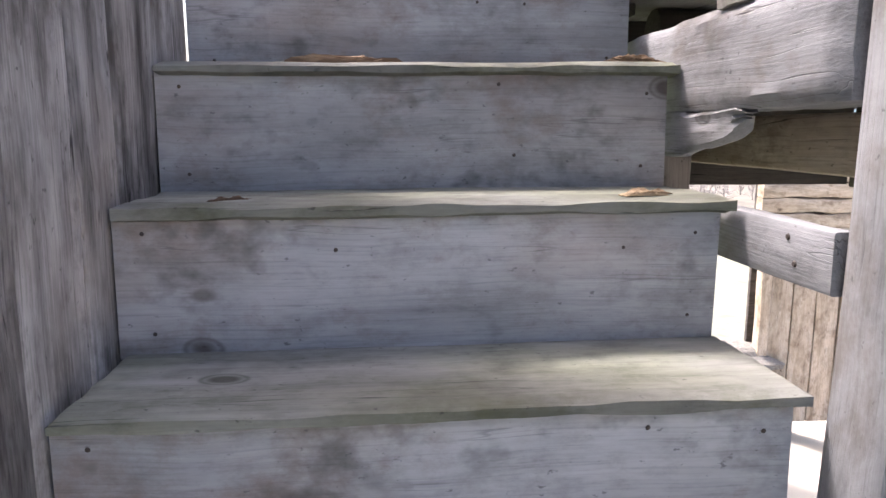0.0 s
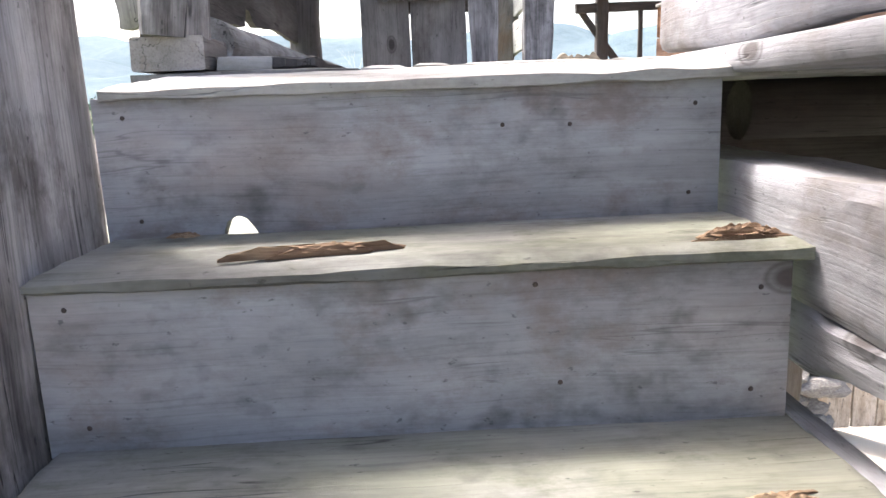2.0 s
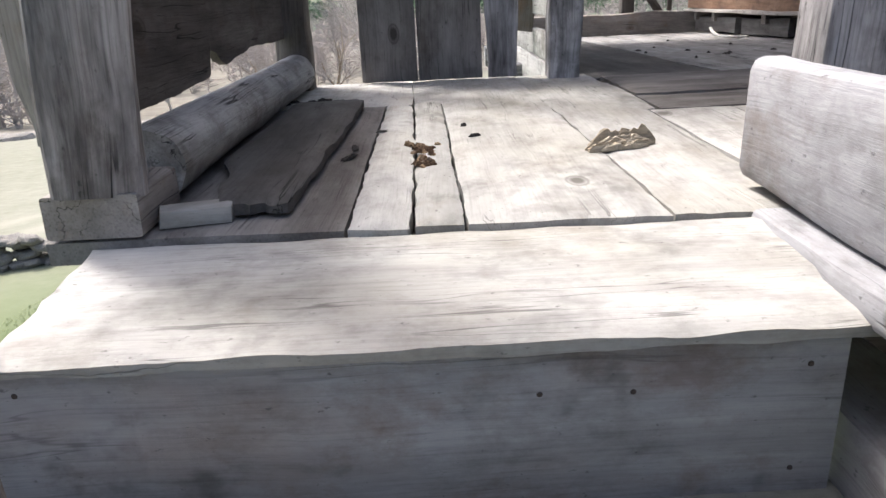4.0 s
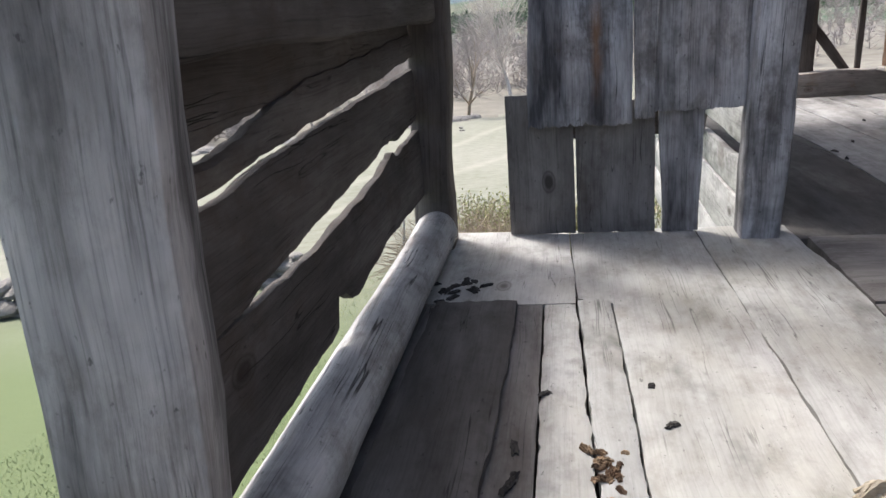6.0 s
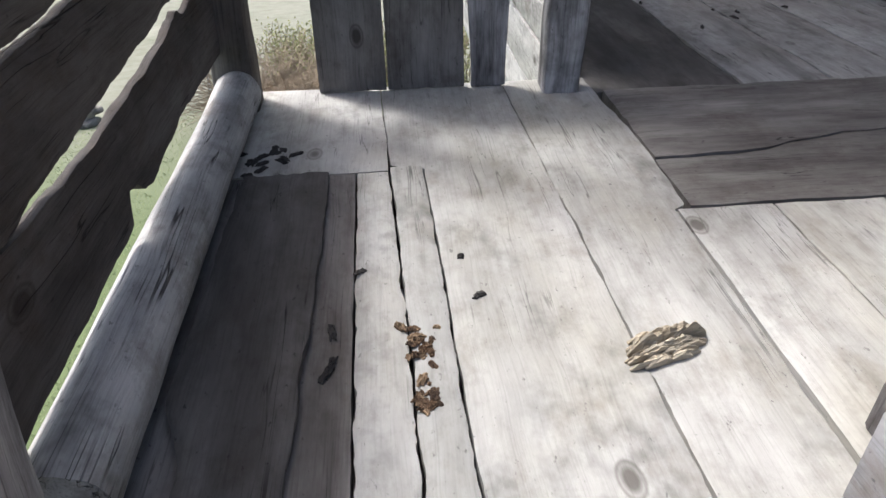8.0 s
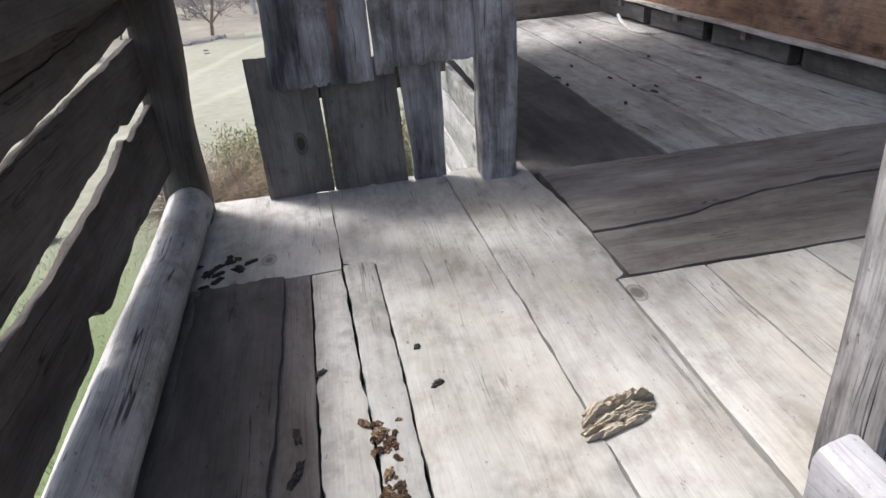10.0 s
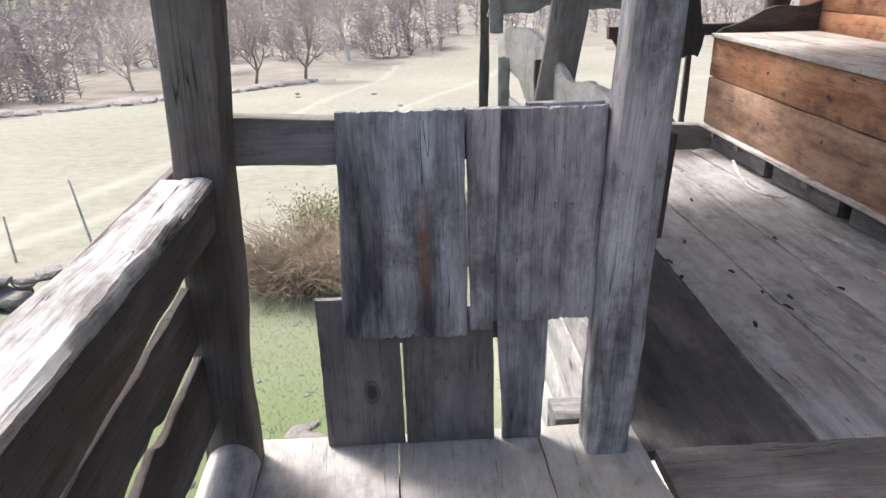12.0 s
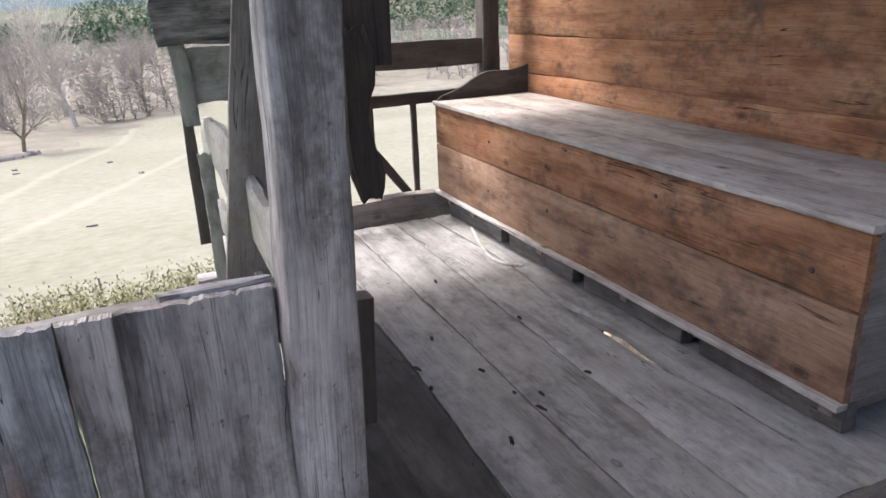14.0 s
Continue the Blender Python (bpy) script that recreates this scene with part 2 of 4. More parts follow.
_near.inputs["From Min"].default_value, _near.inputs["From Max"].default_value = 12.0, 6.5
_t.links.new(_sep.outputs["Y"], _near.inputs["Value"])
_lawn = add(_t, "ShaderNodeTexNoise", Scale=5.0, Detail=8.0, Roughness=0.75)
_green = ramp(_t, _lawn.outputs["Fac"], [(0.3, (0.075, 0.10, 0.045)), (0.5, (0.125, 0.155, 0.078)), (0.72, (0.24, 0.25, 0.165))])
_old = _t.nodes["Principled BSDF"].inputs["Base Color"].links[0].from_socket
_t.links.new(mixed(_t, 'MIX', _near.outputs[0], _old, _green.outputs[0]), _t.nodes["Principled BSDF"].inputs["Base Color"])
def _track(x0, y0, lean, wide):
    """A trodden cart track: distance from a line across the meadow."""
    def calc(kind, a, c):
        node = _t.nodes.new("ShaderNodeMath")
        node.operation = kind
        for socket, value in ((node.inputs[0], a), (node.inputs[1], c)):
            if isinstance(value, (int, float)):
                socket.default_value = value
            else:
                _t.links.new(value, socket)
        return node.outputs[0]
    line = calc('ADD', calc('MULTIPLY', calc('SUBTRACT', _sep.outputs["Y"], y0), lean), x0)
    off = calc('ABSOLUTE', calc('SUBTRACT', _sep.outputs["X"], line), 0.0)
    off = calc('ADD', off, calc('MULTIPLY', calc('SUBTRACT', _lawn.outputs["Fac"], 0.5), 1.6))
    return ramp(_t, calc('DIVIDE', off, wide), [(0.05, (0.3, 0.3, 0.3)), (0.95, (0, 0, 0))]).outputs[0]


_base = _t.nodes["Principled BSDF"].inputs["Base Color"]
for _line in ((-8.0, 22.4, 0.15, 0.55), (-6.6, 18.0, 0.32, 0.5)):
    _t.links.new(mixed(_t, 'MIX', _track(*_line), _base.links[0].from_socket, (0.33, 0.32, 0.275)), _base)
# pale trodden earth below the deck
_east = _t.nodes.new("ShaderNodeMapRange")
_east.inputs["From Min"].default_value, _east.inputs["From Max"].default_value = 0.6, 1.3
_t.links.new(_sep.outputs["X"], _east.inputs["Value"])
_south = _t.nodes.new("ShaderNodeMapRange")
_south.inputs["From Min"].default_value, _south.inputs["From Max"].default_value = 9.0, 7.5
_t.links.new(_sep.outputs["Y"], _south.inputs["Value"])
_yard = _t.nodes.new("ShaderNodeMath")
_yard.operation = 'MULTIPLY'
_t.links.new(_east.outputs[0], _yard.inputs[0])
_t.links.new(_south.outputs[0], _yard.inputs[1])
_earth = ramp(_t, _lawn.outputs["Fac"], [(0.3, (0.30, 0.27, 0.21)), (0.5, (0.44, 0.41, 0.35)), (0.7, (0.56, 0.54, 0.48))])
_t.links.new(mixed(_t, 'MIX', _yard.outputs[0], _base.links[0].from_socket, _earth.outputs[0]), _base)
LEAFMOULD = rough_stuff("woodland_floor", [(0.3, (0.11, 0.10, 0.08)), (0.5, (0.175, 0.165, 0.14)), (0.7, (0.25, 0.24, 0.20))], scale=0.5, bump=0.5, far=0.4, far_scale=0.05)
CANOPY = rough_stuff("wooded_hillside", [(0.3, (0.055, 0.08, 0.055)), (0.45, (0.085, 0.12, 0.08)), (0.55, (0.15, 0.145, 0.11)), (0.7, (0.20, 0.165, 0.14))], scale=0.10, bump=0.8, far=0.4, far_scale=0.01, distance=3.0)
# forest ridge tinted blue: distance haze put into its colour
RIDGE = rough_stuff("hazy_blue_ridge", [(0.3, (0.055, 0.085, 0.095)), (0.5, (0.08, 0.115, 0.13)), (0.7, (0.11, 0.145, 0.16))], scale=0.03, bump=0.8, far=0.4, far_scale=0.004, distance=6.0)
TWIG = rough_stuff("dry_twigs", [(0.3, (0.16, 0.12, 0.085)), (0.6, (0.30, 0.245, 0.18)), (0.8, (0.4, 0.34, 0.26))], scale=4, bump=0.2)
# twig colour paled to include the haze over far trees
BARE = rough_stuff("bare_wood_twigs", [(0.3, (0.215, 0.19, 0.176)), (0.55, (0.325, 0.295, 0.278)), (0.8, (0.42, 0.39, 0.37))], scale=0.15, bump=0.0)
PALEBARK = rough_stuff("pale_bark", [(0.3, (0.36, 0.33, 0.29)), (0.6, (0.55, 0.52, 0.48)), (0.8, (0.66, 0.64, 0.6))], scale=3, bump=0.3)
LEAF = rough_stuff("olive_leaves", [(0.3, (0.14, 0.15, 0.07)), (0.6, (0.26, 0.265, 0.13)), (0.8, (0.36, 0.345, 0.19))], scale=6, bump=0.0)
# evergreen colour lightened and dulled for distance haze
PINE = rough_stuff("hazed_green_wood", [(0.3, (0.065, 0.10, 0.065)), (0.6, (0.11, 0.155, 0.10)), (0.8, (0.15, 0.19, 0.13))], scale=0.12, bump=0.0)
GRASS = rough_stuff("grass_blades", [(0.3, (0.17, 0.21, 0.105)), (0.6, (0.235, 0.275, 0.15)), (0.8, (0.33, 0.345, 0.215))], scale=1.5, bump=0.0)
NAIL, _t, _b = nodes_of("rusty_nail")
_b.inputs["Base Color"].default_value = (0.055, 0.04, 0.035, 1)
_b.inputs["Roughness"].default_value = 0.7


# ---- builders ----
def linked(name, verts, faces, material, parent=None, matrix=None, smooth=True, label=""):
    me = bpy.data.meshes.new(name)
    me.from_pydata(verts, [], faces)
    me.materials.append(material)
    if smooth:
        me.shade_smooth()
        me.set_sharp_from_angle(angle=radians(38))
    ob = new(name, me)
    if matrix is not None:
        ob.matrix_world = matrix
    if parent is not None:
        ob.parent = parent
        ob.matrix_parent_inverse = Matrix()
    if label:
        ob["label"] = label
    return ob


def thing(name, label, category, group="", kind=""):
    return tagged(new(name), label, category, group, kind)


RNG = random.Random(7)


def bar(name, p0, p1, width, thick, face, material, parent=None, wobble=0.004, ragged=0.0, taper=1.0, round_off=0.12, cup=0.0, seg=0.07, label="", bow=0.0, ends=0.004):
    """A sawn or hewn piece from p0 to p1, its broad side turned to face, with worn edges and a wavering outline."""
    p0, p1 = Vector(p0), Vector(p1)
    x = (p1 - p0)
    length = x.length
    x.normalize()
    z = Vector(face)
    z = (z - x * z.dot(x)).normalized()
    y = z.cross(x)
    m = Matrix((x, y, z)).transposed().to_4x4()
    m.translation = (p0 + p1) / 2
    n = max(3, min(100 if seg < 0.02 else 40, int(length / seg)))
    seed = RNG.uniform(0, 500)
    b = min(width, thick) * round_off
    hw, ht = width / 2, thick / 2
    section = []
    for sy, sz in ((1, 1), (-1, 1), (-1, -1), (1, -1)):
        corner = [(sy * (hw - b), sz * ht), (sy * (hw - 0.3 * b), sz * (ht - 0.3 * b)), (sy * hw, sz * (ht - b))]
        section += corner[::-1] if sy * sz > 0 else corner
    k = len(section)
    verts = []
    for i in range(n + 1):
        u = i / n
        s = 1 + (taper - 1) * u
        px = (u - 0.5) * length
        wl = noise.noise((u * length * 3.1, seed, 0.3)) * wobble * 2
        wr = noise.noise((u * length * 3.3, seed + 40, 7.3)) * wobble * 2
        up = noise.noise((u * length * 1.7, seed + 80, 3.3)) * wobble
        sag = bow * (1 - (2 * u - 1) ** 2)
        for j, (cy, cz) in enumerate(section):
            edge = wl if cy > 0 else wr
            nick = noise.noise((u * length * 14, cy * 30 + seed, cz * 30)) * wobble * 0.5
            if ragged and abs(cy) > 0.6 * hw:
                edge -= math.copysign(1, cy) * 0 + max(0, noise.noise((u * length * 9, seed + cy * 10, 1.1))) * ragged * (1 if cy > 0 else -1)
            yy = cy * s + edge + nick
            zz = cz + up + sag + nick * 0.4 + cup * (cy / hw) ** 2
            ex = 0.0
            if i in (0, n):
                ex = noise.noise((cy * 25, cz * 25, seed + i)) * (ends + ragged * 0.8)
            verts.append((px + ex, yy, zz))
    faces = [(i * k + j, i * k + (j + 1) % k, (i + 1) * k + (j + 1) % k, (i + 1) * k + j) for i in range(n) for j in range(k)]
    faces += [tuple(range(k))[::-1], tuple(n * k + j for j in range(k))]
    ob = linked(name, verts, faces, material, parent, m, label=label)
    return ob


def at(points, u):
    """A value along a board: a number, or (place, value) pairs joined smoothly."""
    if isinstance(points, (int, float)):
        return points
    if u <= points[0][0]:
        return points[0][1]
    for (a, p), (b, q) in zip(points, points[1:]):
        if u <= b:
            k = (u - a) / (b - a)
            return p + (q - p) * k * k * (3 - 2 * k)
    return points[-1][1]


def plank(name, origin, ex, ey, x0, x1, lo, hi, thick, material, parent=None, ragged=0.003, torn=(0.003, 0.003), relief=0.0015, bevel=0.0035, step=0.022, across=5, label="", sag=0.0, coarse=6.0, split=0.0):
    """A worn board: it runs along ex from x0 to x1 and reaches from lo to hi along ey; origin lies in its outer face.
    Its long edges are uneven, its ends torn across the fibres, its face hollowed between the harder rings."""
    ex, ey = Vector(ex).normalized(), Vector(ey).normalized()
    ez = ex.cross(ey)
    xm, ym = (x0 + x1) / 2, (at(lo, (x0 + x1) / 2) + at(hi, (x0 + x1) / 2)) / 2
    m = Matrix((ex, ey, ez)).transposed().to_4x4()
    m.translation = Vector(origin) + ex * xm + ey * ym
    seed = RNG.uniform(0, 500)
    n = max(4, min(160, int((x1 - x0) / step)))
    ends = []
    for side in (0, 1):
        row = []
        for j in range(across + 1):
            v = j / across
            d = noise.noise((v * across * 2.7, seed, side * 9.0)) + 0.4 * noise.noise((v * across * 0.3, seed + 5, side * 9.0))
            row.append(torn[side] * d + split * max(0.0, noise.noise((v * across * 1.3, seed + 9, side * 3.0)) - 0.25) * (1 if side == 0 else -1))
        ends.append(row)
    verts = []
    for back in (0, 1):
        for i in range(n + 1):
            u = i / n
            for j in range(across + 1):
                v = j / across
                a, b = x0 + ends[0][j], x1 + ends[1][j]
                px = a + (b - a) * u
                base = x0 + (x1 - x0) * u
                e0 = at(lo, base) + ragged * (noise.noise((base * coarse, seed, 1.0)) + 0.5 * noise.noise((base * coarse * 4.3, seed, 2.0)))
                e1 = at(hi, base) + ragged * (noise.noise((base * coarse, seed, 6.0)) + 0.5 * noise.noise((base * coarse * 4.3, seed, 7.0)))
                py = e0 + (e1 - e0) * v
                rim = i in (0, n) or j in (0, across)
                z = -thick if back else relief * (noise.noise((px * 2.3, py * 28, seed)) + 0.7 * noise.noise((px * 9, py * 70, seed)))
                if rim:
                    z += bevel * (1 if back else -1) * (1 + 0.6 * noise.noise((px * 12, py * 12, seed + 3)))
                z += sag * (1 - (2 * u - 1) ** 2)
                verts.append((px - xm, py - ym, z))
    w = across + 1
    half = (n + 1) * w
    faces = []
    for i in range(n):
        for j in range(across):
            a = i * w + j
            faces.append((a, a + w, a + w + 1, a + 1))
            faces.append((half + a, half + a + 1, half + a + w + 1, half + a + w))
    ring = [(i, 0) for i in range(n)] + [(n, j) for j in range(across)] + [(i, across) for i in range(n, 0, -1)] + [(0, j) for j in range(across, 0, -1)]
    for (a, b), (c, d) in zip(ring, ring[1:] + ring[:1]):
        p, q = a * w + b, c * w + d
        faces.append((q, p, half + p, half + q))
    return linked(name, verts, faces, material, parent, m, label=label)


UP, NORTH, WEST, EAST, SOUTH = (0, 0, 1), (0, 1, 0), (-1, 0, 0), (1, 0, 0), (0, -1, 0)


def floor_board(y0, y1, west, east, top, material, parent, gap=0.004, **kw):
    """A floor board along y between two joints given as (y, x) pairs or numbers."""
    turn = lambda side, by: -side + by if isinstance(side, (int, float)) else [(y, -x + by) for y, x in side]
    return plank("plank", (0, 0, top), NORTH, WEST, y0, y1, turn(east, gap / 2), turn(west, -gap / 2), 0.04, material, parent, **kw)


def log(name, p0, p1, r, material, parent=None, sides=14, flat=0.0, taper=1.0, wobble=0.05, label=""):
    """A round pole or trunk with an uneven skin."""
    p0, p1 = Vector(p0), Vector(p1)
    x = (p1 - p0)
    length = x.length
    x.normalize()
    z = Vector((0, 0, 1)) if abs(x.z) < 0.9 else Vector((1, 0, 0))
    z = (z - x * z.dot(x)).normalized()
    m = Matrix((x, z.cross(x), z)).transposed().to_4x4()
    m.translation = (p0 + p1) / 2
    n = max(4, min(40, int(length / 0.06)))
    seed = RNG.uniform(0, 500)
    verts = []
    for i in range(n + 1):
        u = i / n
        s = r * (1 + (taper - 1) * u)
        for j in range(sides):
            a = 2 * math.pi * j / sides
            d = 1 + wobble * (noise.noise((math.cos(a) * 1.5, math.sin(a) * 1.5, u * length * 2 + seed)) + 0.5 * noise.noise((math.cos(a) * 4, math.sin(a) * 4, u * length * 9 + seed)))
            zz = s * d * math.sin(a)
            if flat:
                zz = min(zz, s * flat)
            verts.append(((u - 0.5) * length, s * d * math.cos(a), zz))
    faces = [(i * sides + j, i * sides + (j + 1) % sides, (i + 1) * sides + (j + 1) % sides, (i + 1) * sides + j) for i in range(n) for j in range(sides)]
    faces += [tuple(range(sides))[::-1], tuple(n * sides + j for j in range(sides))]
    return linked(name, verts, faces, material, parent, m, label=label)


def single(ob, label, category, group="", kind=""):
    return tagged(ob, label, category, group, kind)


NAIL_MESH = None


def nails(parent, places, face, r=0.006):
    """Nail heads standing a hair proud of the face."""
    global NAIL_MESH
    if NAIL_MESH is None:
        bm = bmesh.new()
        bmesh.ops.create_cone(bm, cap_ends=True, segments=8, radius1=1.0, radius2=0.7, depth=0.6)
        NAIL_MESH = bpy.data.meshes.new("nail")
        bm.to_mesh(NAIL_MESH)
        bm.free()
        NAIL_MESH.materials.append(NAIL)
    inv = parent.matrix_world.inverted()
    for p in places:
        ob = new("nail", NAIL_MESH)
        q = Vector(face).to_track_quat('Z', 'Y').to_matrix().to_4x4()
        ob.parent = parent
        ob.matrix_basis = inv @ Matrix.Translation(Vector(p)) @ q @ Matrix.Diagonal((r, r, r * 0.7, 1))


# ---- ground ----
def ground_height(x, y):
    z = -2.35 - 0.15 * min(max(y, 0.0), 5.0)
    d = max(0.0, y - 5.0)
    z -= 0.098 * min(d, 58.0)
    z -= 0.3 * min(max(x - 1.8, 0.0), 4.0) * min(1.0, max(0.0, y + 1.0) / 4.0) * max(0.0, 1 - max(0.0, y - 8) / 40)
    away = math.hypot(x, y)
    if away > 110:
        z += noise.noise((x * 0.012, y * 0.012, 2.2)) * min((away - 110) * 0.03, 3.5)
    if away > 300:
        z += 0.10 * (away - 300) * (1 + 0.5 * noise.noise((x * 0.0023, y * 0.0023, 5.2))) + noise.noise((x * 0.006, y * 0.006, 2.2)) * min((away - 300) * 0.06, 40)
    z += noise.noise((x * 0.35, y * 0.35, 0.0)) * 0.07 * min(1, away / 8)
    z += noise.noise((x * 0.05, y * 0.05, 4.0)) * 0.5 * min(1, away / 40)
    return z


rings = [0.6 + 1.05 ** i * 0.9 for i in range(0, 160)]
gv, gf, spokes = [(0, 0, ground_height(0, 0))], [], 320
for r in rings:
    for j in range(spokes):
        a = 2 * math.pi * j / spokes
        x, y = r * math.cos(a), r * math.sin(a)
        gv.append((x, y, ground_height(x, y)))
for j in range(spokes):
    gf.append((0, 1 + j, 1 + (j + 1) % spokes))
for i in range(len(rings) - 1):
    for j in range(spokes):
        a, b = 1 + i * spokes + j, 1 + i * spokes + (j + 1) % spokes
        gf.append((a, a + spokes, b + spokes, b))
ground = linked("ground", gv, gf, MEADOW, smooth=True)
ground.data.materials.append(LEAFMOULD)
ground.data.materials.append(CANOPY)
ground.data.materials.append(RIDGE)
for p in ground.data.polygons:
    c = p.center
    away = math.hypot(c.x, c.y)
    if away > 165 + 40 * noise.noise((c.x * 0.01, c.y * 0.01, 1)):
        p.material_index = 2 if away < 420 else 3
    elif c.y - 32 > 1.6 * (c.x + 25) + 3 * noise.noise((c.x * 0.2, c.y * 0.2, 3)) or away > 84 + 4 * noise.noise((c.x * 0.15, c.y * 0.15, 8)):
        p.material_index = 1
tagged(ground, "pale dry meadow sloping down to a river bank below hills", "ground", kind="structure")

# ---- staircase ----
XL, XR = -0.545, 0.395
stairs = thing("staircase", "steep grey weathered plank staircase with mossy worn treads", "stairs")
TREADS = [(-0.030, 0.003), (-0.254, -0.232), (-0.484, -0.470), (-0.714, -0.706)]
TREADS += [(-0.714 - 0.235 * k, -0.706 - 0.236 * k) for k in range(1, 7)]
for k, (z, y) in enumerate(TREADS):
    if k > 0:
        plank("tread", (0, 0, z - 0.0015), (1, 0, 0.0096), (0, 1, 0), XL, XR + 0.012, [(XL, y + 0.002), (-0.2, y - 0.002), (0.1, y + 0.003), (XR, y)], y + 0.275, 0.027, TREAD, stairs, ragged=0.003, coarse=15, torn=(0.003, 0.006), split=0.01, across=14, relief=0.003, bevel=0.007, step=0.01)
    top, low = z - 0.018, (TREADS[k + 1][0] - 0.012 if k < 9 else -2.42)
    riser = bar("riser", (XL - 0.003, y + 0.029, (top + low) / 2 - 0.002), (XR - 0.005, y + 0.029, (top + low) / 2 + 0.003), top - low, 0.028, (0, -1, 0), STEP if k < 4 else GREY, stairs, wobble=0.0015, round_off=0.05, seg=0.01 if k == 0 else 0.07)
    if k == 0:
        for v in riser.data.vertices:
            if v.co.y * (1 if riser.matrix_world.col[1].z > 0 else -1) < -0.09 and abs(v.co.x * riser.matrix_world.col[0].x - 0.075 + 0.345) < 0.026:
                up = 0.036 * math.sqrt(max(0.0, 1 - ((v.co.x * riser.matrix_world.col[0].x - 0.075 + 0.345) / 0.026) ** 2))
                v.co.y += up if riser.matrix_world.col[1].z > 0 else -up
    nails(riser, [(XL + 0.04, y + 0.014, z - 0.05), (XL + 0.05, y + 0.014, z - 0.205), (XR - 0.045, y + 0.014, z - 0.055), (XR - 0.05, y + 0.014, z - 0.19), (-0.02 + 0.2 * math.sin(2.1 * k + 0.4), y + 0.014, z - 0.12 + 0.05 * math.sin(3.7 * k + 1)), (0.16 + 0.1 * math.sin(4.3 * k), y + 0.014, z - 0.06 - 0.02 * math.cos(2.9 * k))], (0, -1, 0), 0.0036)
for x in (XL + 0.05, XR - 0.06):
    bar("carriage", (x, 0.12, -0.36), (x, -2.02, -2.50), 0.14, 0.05, (1, 0, 0), GREY, stairs)

# ---- floors ----
floor = thing("floor", "bleached grey plank floor of the landing, worn and gapped", "floor", kind="structure")
plank("plank", (0, 0, -0.032), (1, 0, 0.006), (0, 1, 0.09), XL + 0.015, 0.47, 0.003, 0.292, 0.025, PALE, floor, ragged=0.003, coarse=15, torn=(0.006, 0.004), across=12, relief=0.003, bevel=0.006, step=0.01)
J_WEST = [(0.297, -0.176), (1.40, -0.182)]
J_CRUMB = [(0.297, -0.080), (0.75, -0.085), (1.08, -0.093), (1.5, -0.105), (1.99, -0.116)]
J_FINE = [(0.297, -0.004), (0.9, -0.012), (1.43, -0.020)]
J_FINE_STEP = [(0.297, -0.004), (0.9, -0.012), (1.425, -0.020), (1.45, -0.104), (1.99, -0.116)]
J_MAIN = [(0.297, 0.290), (1.05, 0.279), (1.4, 0.269), (1.99, 0.256)]
J_ROOM = [(0.297, 0.502), (1.165, 0.508), (1.185, 0.540), (1.45, 0.546), (1.99, 0.520)]
# west board in darker dun wood, painting in the railing's shadow
floor_board(0.297, 1.415, -0.60, J_WEST, -0.001, DUNFLOOR, floor, gap=0.003)
floor_board(1.420, 1.985, -0.60, J_CRUMB, 0.0, PALE, floor, gap=0.004, torn=(0.004, 0.012))
floor_board(0.297, 1.415, J_WEST, J_CRUMB, 0.0, PALE, floor, gap=0.006, ragged=0.006, coarse=14, step=0.01, bevel=0.005)
floor_board(0.297, 1.440, J_CRUMB, J_FINE, 0.0005, PALE, floor, gap=0.006, ragged=0.0055, coarse=14, step=0.01, bevel=0.005)
floor_board(0.297, 1.985, J_FINE_STEP, J_MAIN, 0.0, PALE, floor, gap=0.004, torn=(0.004, 0.010), step=0.012, across=8, coarse=12, relief=0.0025)
floor_board(0.297, 1.985, J_MAIN, J_ROOM, -0.001, PALE, floor, gap=0.005, torn=(0.004, 0.010), step=0.012, across=8, coarse=12, ragged=0.004, relief=0.0025)
# added black sheet that keeps the floor joints dark
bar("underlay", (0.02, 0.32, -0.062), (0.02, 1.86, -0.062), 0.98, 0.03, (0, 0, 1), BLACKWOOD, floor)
for a, b in [(0.495, 0.726), (0.730, 0.98), (0.984, 1.26), (1.264, 1.60), (1.604, 1.95), (1.954, 2.32), (2.324, 2.70)]:
    floor_board(0.297, 1.168, a - 0.002 if a > 0.6 else 0.511, b + 0.002, -0.002, PALE, floor, torn=(0.004, 0.006))
DUN_TEAR = [(0.54, 1.405), (0.73, 1.412), (0.82, 1.424), (0.93, 1.462), (1.1, 1.50), (1.3, 1.52), (2.7, 1.53)]
plank("plank", (0, 0, -0.001), EAST, NORTH, 0.546, 2.7, 1.178, [(x, y - 0.004) for x, y in DUN_TEAR], 0.04, DUNFLOOR, floor, ragged=0.004, coarse=9)
plank("plank", (0, 0, 0.004), EAST, NORTH, 0.546, 2.7, DUN_TEAR, 1.862, 0.04, DUNFLOOR, floor, ragged=0.006, coarse=9, relief=0.004, across=12)
bar("plank", (0.50, 0.15, -0.025), (2.6, 0.15, -0.02), 0.28, 0.04, (0, 0, 1), PALE, floor)
bar("joist", (-0.52, 0.11, -0.11), (0.36, 0.11, -0.11), 0.13, 0.1, (0, -1, 0), GREY, floor)
for a in (0.9, 1.55):
    bar("joist", (-0.6, a + 0.06, -0.11), (2.7, a + 0.06, -0.11), 0.13, 0.1, (0, -1, 0), GREY, floor)

